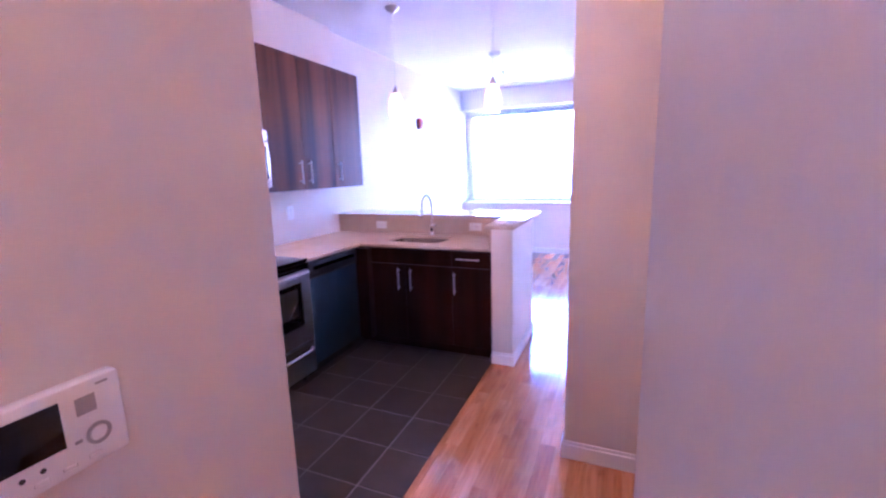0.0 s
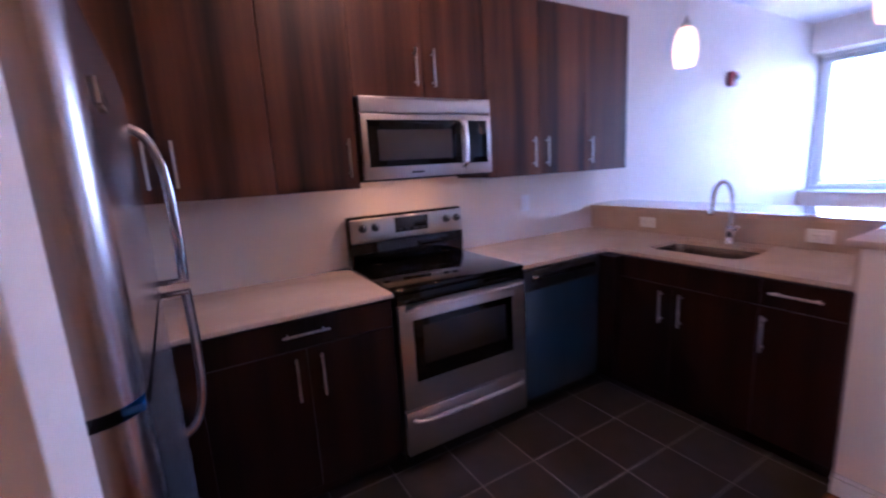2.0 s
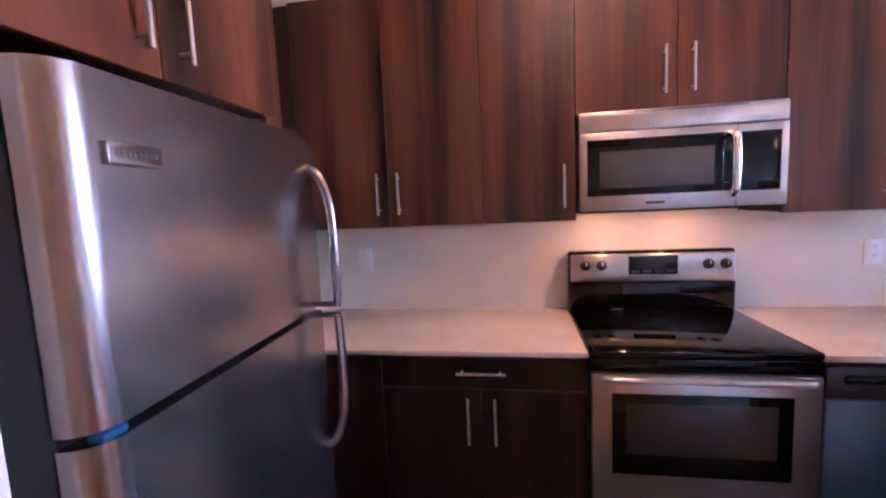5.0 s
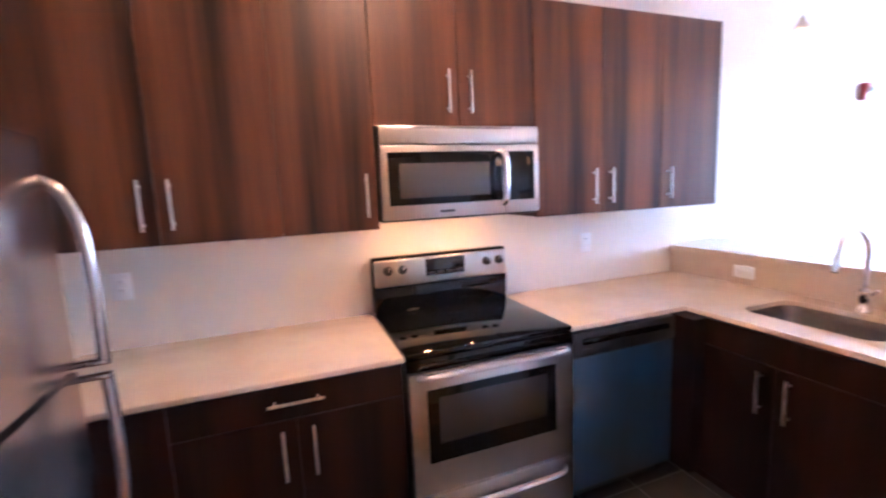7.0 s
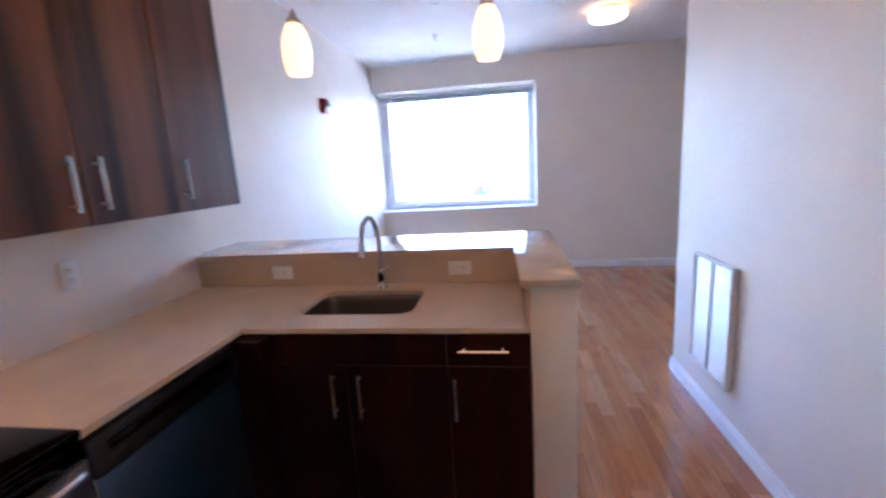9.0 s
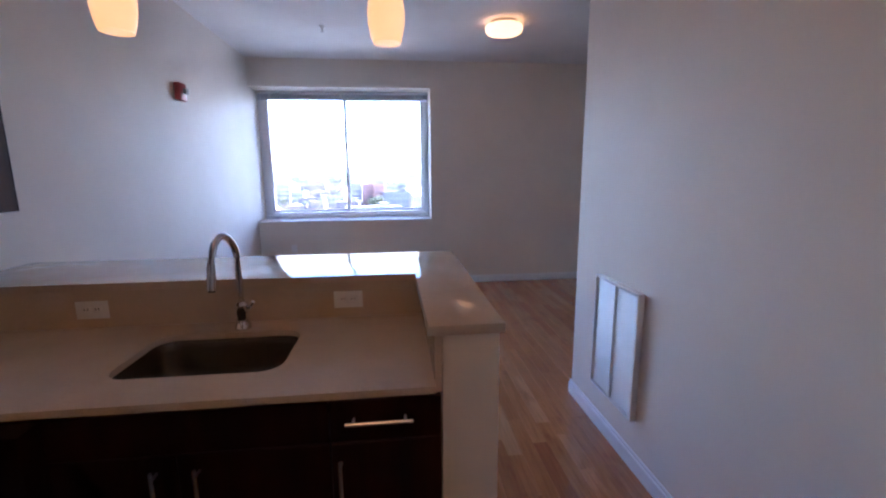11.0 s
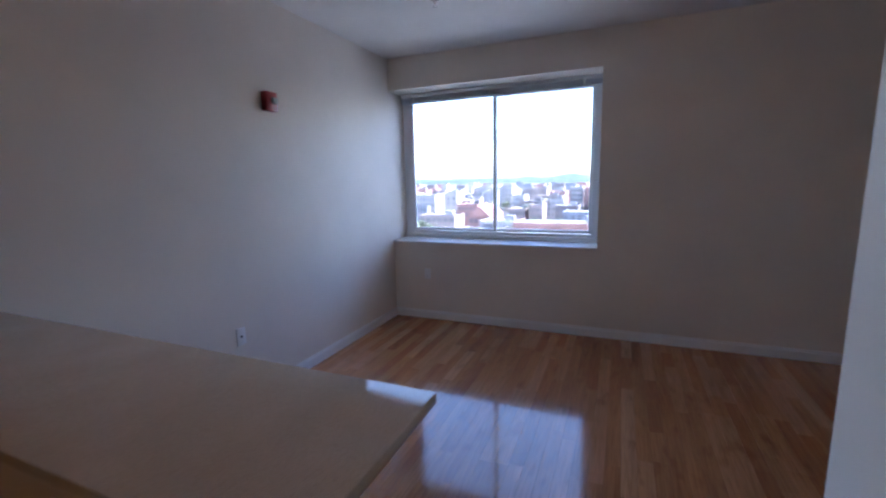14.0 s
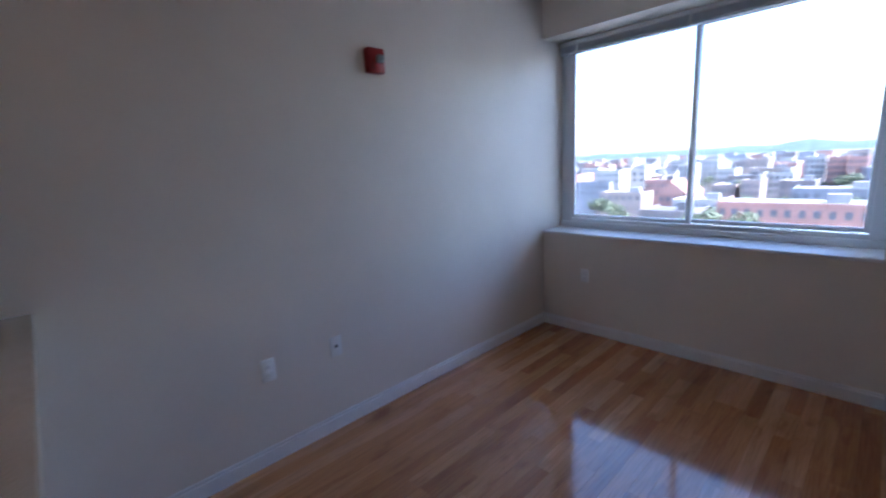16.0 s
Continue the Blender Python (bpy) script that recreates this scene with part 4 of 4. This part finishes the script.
GROUND_MAT = material("city_ground", (0.2, 0.2, 0.18), 0.9)
gv = coords(GROUND_MAT)
link(GROUND_MAT, ramp(GROUND_MAT, noise_tex(GROUND_MAT, gv, 0.02, 6), [(0.35, (0.08, 0.1, 0.06)), (0.5, (0.2, 0.195, 0.185)), (0.65, (0.3, 0.29, 0.27))]), surface(GROUND_MAT).inputs["Base Color"])
solid("ground", extruded([(-5200, 20), (5200, 20), (5200, 9000), (-5200, 9000)], GROUND - 1, GROUND), GROUND_MAT, "distant grey and green city ground", "ground", kind="structure", at=(0, 20, GROUND - 1))
# Facade colours are desaturated to put the haze of distance into the walls.
BRICK_RED = haze_paint("hazed_red_brick_facade", (0.323, 0.178, 0.150))
BRICK_TAN = haze_paint("hazed_tan_brick_facade", (0.272, 0.221, 0.196))
PALE = haze_paint("pale_render_facade", (0.333, 0.320, 0.306))
GREY_F = haze_paint("grey_facade", (0.187, 0.196, 0.221))
DARK_F = haze_paint("hazed_brown_facade", (0.165, 0.143, 0.143))
ROOF_L = haze_paint("pale_membrane_roof", (0.225, 0.225, 0.232))
ROOF_D = haze_paint("dark_roof", (0.112, 0.108, 0.115))
# Pane colour is lifted so that painted haze softens the windows' contrast.
HAZE_PANE = material("hazed_window_glass", (0.1, 0.105, 0.12), 0.15)


def building(x0, x1, y, depth, top, mat, roof, label, floors=0, cols=0, gable=False):
    b = thing("building", ((x0 + x1) / 2, y + depth / 2, GROUND), label, "building", "city buildings beyond the window")
    part("wall", bx(x0, x1, y, y + depth, GROUND, top), mat, b)
    if gable:
        bm = bmesh.new()
        xm, h = (x0 + x1) / 2, (x1 - x0) * 0.45
        vs = [bm.verts.new(p) for p in ((x0 - 0.4, y - 0.4, top), (x1 + 0.4, y - 0.4, top), (xm, y - 0.4, top + h), (x0 - 0.4, y + depth, top), (x1 + 0.4, y + depth, top), (xm, y + depth, top + h))]
        for f in ((0, 1, 2), (5, 4, 3), (0, 2, 5, 3), (1, 4, 5, 2), (0, 3, 4, 1)):
            bm.faces.new([vs[k] for k in f])
        part("roof", bm, mat, b)
    else:
        bm = bmesh.new()
        box(bm, x0 + 0.4, x1 - 0.4, y + 0.4, y + depth - 0.4, top, top + 0.12)
        r = part("roof", bm, roof, b)
        p = bmesh.new()
        box(p, x0 - 0.1, x1 + 0.1, y - 0.1, y + 0.3, top, top + 0.7)
        box(p, x0 - 0.1, x0 + 0.3, y + 0.3, y + depth, top, top + 0.7)
        box(p, x1 - 0.3, x1 + 0.1, y + 0.3, y + depth, top, top + 0.7)
        part("parapet", p, mat, r)
        w = min(4.0, (x1 - x0) * 0.25)
        xm = x0 + (x1 - x0) * 0.6
        part("plant_room", bx(xm, xm + w, y + depth * 0.4, y + depth * 0.4 + w, top + 0.12, top + 2.2), roof, r)
    if floors:
        step = (x1 - x0) / cols
        for i in range(floors):
            z = top - 1.0 - 3.1 * i
            for k in range(cols):
                xc = x0 + (k + 0.5) * step
                part("window", bx(xc - step * 0.24, xc + step * 0.24, y - 0.06, y + 0.1, z - 1.7, z), HAZE_PANE, b)
    return b


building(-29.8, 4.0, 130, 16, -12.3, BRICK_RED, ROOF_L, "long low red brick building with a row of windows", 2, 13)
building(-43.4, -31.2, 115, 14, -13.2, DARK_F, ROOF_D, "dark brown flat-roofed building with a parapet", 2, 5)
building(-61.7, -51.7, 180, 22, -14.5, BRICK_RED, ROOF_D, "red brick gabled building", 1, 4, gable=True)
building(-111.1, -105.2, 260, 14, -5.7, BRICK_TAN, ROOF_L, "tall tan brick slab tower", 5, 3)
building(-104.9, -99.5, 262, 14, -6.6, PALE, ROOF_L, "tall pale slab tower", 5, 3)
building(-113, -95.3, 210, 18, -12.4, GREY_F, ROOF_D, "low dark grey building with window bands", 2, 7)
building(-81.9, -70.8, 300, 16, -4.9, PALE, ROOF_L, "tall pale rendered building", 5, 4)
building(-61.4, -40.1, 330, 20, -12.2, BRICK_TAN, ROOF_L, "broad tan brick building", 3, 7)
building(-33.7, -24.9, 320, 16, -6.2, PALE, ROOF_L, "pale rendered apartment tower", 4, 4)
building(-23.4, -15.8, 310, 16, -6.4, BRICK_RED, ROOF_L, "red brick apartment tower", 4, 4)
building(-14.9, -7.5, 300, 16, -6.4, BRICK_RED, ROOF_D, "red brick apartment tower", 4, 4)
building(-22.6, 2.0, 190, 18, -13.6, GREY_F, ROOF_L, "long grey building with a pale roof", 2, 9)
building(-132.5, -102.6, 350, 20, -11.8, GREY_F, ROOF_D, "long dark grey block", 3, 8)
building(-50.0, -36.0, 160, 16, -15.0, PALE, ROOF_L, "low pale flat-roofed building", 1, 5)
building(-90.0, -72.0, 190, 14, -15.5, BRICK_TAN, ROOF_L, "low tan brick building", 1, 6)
rng = random.Random(7)
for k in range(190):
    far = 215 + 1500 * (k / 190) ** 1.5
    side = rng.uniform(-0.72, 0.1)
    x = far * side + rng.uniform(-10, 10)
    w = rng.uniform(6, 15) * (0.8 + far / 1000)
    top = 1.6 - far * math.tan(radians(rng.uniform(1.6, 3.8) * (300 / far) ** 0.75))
    building(x, x + w, far, rng.uniform(12, 25), max(top, GROUND + 6), rng.choice([BRICK_RED, BRICK_TAN, PALE, PALE, GREY_F, DARK_F]), rng.choice([ROOF_L, ROOF_L, ROOF_D]), "distant flat-roofed city building in haze-muted colours with small windows", rng.choice((2, 3)) if far < 900 else 0, rng.choice((4, 5, 6)))

LEAF = haze_paint("sunlit_foliage", (0.1, 0.12, 0.07), 0.7, 0.9)
BARK = haze_paint("tree_bark", (0.12, 0.085, 0.06), 0.9, 2.0)


def tree(x, y, top, radius, seed):
    rnd = random.Random(seed)
    t = thing("tree", (x, y, GROUND), "leafy green street tree", "tree", "street trees beyond the window")
    h = top - GROUND
    bm = tube([(x, y, GROUND), (x + 0.1, y, GROUND + h * 0.4), (x, y, GROUND + h * 0.8)], radius * 0.08, 7)
    for k in range(5):
        a = k * 1.3
        tube([(x, y, GROUND + h * (0.45 + 0.05 * k)), (x + math.cos(a) * radius * 0.6, y + math.sin(a) * radius * 0.6, GROUND + h * (0.65 + 0.05 * k))], radius * 0.03, 5, 1.0, bm)
    part("trunk", bm, BARK, t)
    bm = bmesh.new()
    lobes = [(Vector((rnd.gauss(0, 0.42), rnd.gauss(0, 0.42), rnd.uniform(-0.45, 0.45))), rnd.uniform(0.3, 0.5)) for _ in range(11)]
    for c, s in lobes:
        for _ in range(70):
            d = Vector((rnd.gauss(0, 1), rnd.gauss(0, 1), rnd.gauss(0, 1))).normalized()
            p = Vector((x, y, top - radius * 0.75)) + radius * (c + d * s * rnd.uniform(0.7, 1.05))
            u = d.orthogonal().normalized()
            u.rotate(Matrix.Rotation(rnd.uniform(0, 6.28), 3, d))
            w = d.cross(u) * 0.8 + d * rnd.uniform(-0.5, 0.5)
            q = radius * rnd.uniform(0.06, 0.11)
            bm.faces.new([bm.verts.new(p + q * v) for v in (u, w, -u, -w)])
    part("crown", bm, LEAF, t)


for k, (x, y, top, r) in enumerate([(-43.5, 230, -12, 5), (-77, 160, -14.2, 4), (-71, 160, -14.8, 4), (-25, 105, -10.3, 3.2), (-18.5, 100, -10.2, 3), (-11, 240, -10.5, 5), (-88, 205, -15, 5), (-35, 175, -15.5, 4), (-64, 150, -16, 4), (-30, 108, -11.8, 2.6), (-55, 250, -14, 5), (-100, 170, -16, 5), (-5, 180, -14, 4), (-28, 260, -13.5, 5)]):
    tree(x, y, top, r, k)
for k in range(26):
    y = rng.uniform(170, 420)
    tree(y * rng.uniform(-0.6, 0.05), y, rng.uniform(-17.5, -13.0), rng.uniform(3.0, 5.5), 40 + k)


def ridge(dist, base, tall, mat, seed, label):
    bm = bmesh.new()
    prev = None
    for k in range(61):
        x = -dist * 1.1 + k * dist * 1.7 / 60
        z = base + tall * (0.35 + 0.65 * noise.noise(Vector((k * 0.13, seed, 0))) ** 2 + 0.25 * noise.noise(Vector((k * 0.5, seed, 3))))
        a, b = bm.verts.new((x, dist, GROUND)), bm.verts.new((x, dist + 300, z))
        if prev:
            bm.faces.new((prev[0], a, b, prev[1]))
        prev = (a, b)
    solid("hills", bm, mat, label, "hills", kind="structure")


# Blue in both hill colours paints in distance haze, stronger on the far ridge.
ridge(2600, -22, 34, haze_paint("haze_tinted_wooded_hill", (0.05, 0.075, 0.075), 0.9, 0.02), 1.0, "low wooded hills on the horizon, tinted with haze")
ridge(4000, -22, 80, haze_paint("haze_blue_hill", (0.07, 0.1, 0.12), 0.9, 0.01), 5.0, "horizon hills coloured blue for haze")

# ---- floors ----
TX0, TX1, TY0, TY1 = -2.26, -0.452, 0.52, 4.23
solid("floor_kitchen", bx(TX0, TX1, TY0, TY1, -0.06, -0.004), GROUT, "charcoal tiled kitchen floor with grey grout", "floor", kind="structure")
kitchen_floor = bpy.data.objects["floor_kitchen"]
G, S = 0.0042, 0.3085
tile_bm = bx(-S / 2 + G, S / 2 - G, -S / 2 + G, S / 2 - G, -0.004, 0.0, 0.0015, 1)
tile_mesh = finish(tile_bm, "tile", TILE)


def tile_at(x0, x1, y0, y1):
    if x1 - x0 < 0.01 or y1 - y0 < 0.01:
        return
    if abs((x1 - x0) - S) < 1e-4 and abs((y1 - y0) - S) < 1e-4:
        me = tile_mesh
    else:
        w, h = (x1 - x0) / 2, (y1 - y0) / 2
        me = finish(bx(-w + G, w - G, -h + G, h - G, -0.004, 0.0, 0.0015, 1), "tile", TILE)
    ob = new("tile", me)
    ob.parent = kitchen_floor
    ob.location = Vector(((x0 + x1) / 2, (y0 + y1) / 2, 0)) - kitchen_floor.location


for i in range(-1, 7):
    for j in range(-6, 7):
        x1, y0 = -0.705 - S * i, 2.085 + S * j
        x0, y1 = x1 - S, y0 + S
        if x0 < TX1 and x1 > -1.8 and y1 > TY0 and y0 < 3.75:
            tile_at(max(x0, TX0), min(x1, TX1), max(y0, TY0), min(y1, TY1))

floor_wood = solid("floor_living", extruded([(TX1, HALL_BACK), (HALL_R, HALL_BACK), (HALL_R, VENT_END), (ROOM_R, VENT_END), (ROOM_R, WINDOW_Y), (LIVING_X, WINDOW_Y), (LIVING_X, TY1), (TX1, TY1)], -0.06, -0.012), SUBFLOOR, "glossy honey oak strip floor", "floor", kind="structure")
PW, GAP = 0.083, 0.0002
plank_meshes = {}


def plank_bm(length, bm=None, at=(0, 0)):
    w, h = PW / 2 - GAP, length / 2 - GAP
    return box(bm or bmesh.new(), at[0] - w, at[0] + w, at[1] - h, at[1] + h, -0.012, 0.0, 0.00025, 1)


rest_v, rest_f = [], []
count = 0
rng = random.Random(3)
n_strips = int((ROOM_R - LIVING_X) / PW) + 1
for s in range(n_strips):
    x = LIVING_X + PW * (s + 0.5)
    lo = TY1 + 0.002 if x < TX1 - PW / 2 else HALL_BACK
    if x < TX1 + PW / 2 and x > TX1 - PW / 2:
        lo = TY1 + 0.002
    hi = WINDOW_Y
    if x > HALL_R:
        lo = VENT_END
    y = lo - rng.uniform(0, 0.6)
    while y < hi:
        length = rng.choice((0.3, 0.45, 0.6, 0.75, 0.9, 1.05, 1.2))
        a, b = max(y, lo), min(y + length, hi)
        y += length
        if b - a < 0.02:
            continue
        near = (-1.9 < x < 0.62 and 4.3 < b and a < 7.6) or (-0.45 < x < 0.3 and b > 1.6)
        if near and count < 300:
            key = round(b - a, 3)
            if key not in plank_meshes:
                plank_meshes[key] = finish(plank_bm(b - a), "plank", OAK)
            ob = new("plank", plank_meshes[key])
            ob.parent = floor_wood
            ob.location = Vector((x, (a + b) / 2, 0)) - floor_wood.location
            count += 1
        else:
            k = len(rest_v)
            x0, x1, y0, y1 = x - PW / 2 + GAP, x + PW / 2 - GAP, a + GAP, b - GAP
            c = 0.00025
            rest_v += [(x0, y0, -0.012), (x1, y0, -0.012), (x1, y1, -0.012), (x0, y1, -0.012), (x0, y0, -c), (x1, y0, -c), (x1, y1, -c), (x0, y1, -c), (x0 + c, y0 + c, 0), (x1 - c, y0 + c, 0), (x1 - c, y1 - c, 0), (x0 + c, y1 - c, 0)]
            for p in (0, 4):
                rest_f += [(k + p + i, k + p + (i + 1) % 4, k + p + 4 + (i + 1) % 4, k + p + 4 + i) for i in range(4)]
            rest_f.append((k + 8, k + 9, k + 10, k + 11))
rest_me = bpy.data.meshes.new("planks")
rest_me.from_pydata([tuple(Vector(v) - floor_wood.location) for v in rest_v], [], rest_f)
rest_me.materials.append(OAK_REST)
rest = new("planks", rest_me)
rest.parent = floor_wood
tagged(rest, kind="stuff")
solid("floor_strip", bx(TX1 - 0.004, TX1 + 0.03, HALL_BACK, EW_Y - 0.02, -0.012, 0.0015, 0.001, 1), OAK_REST, "narrow oak edging strip between wood and tile", "trim", kind="structure")
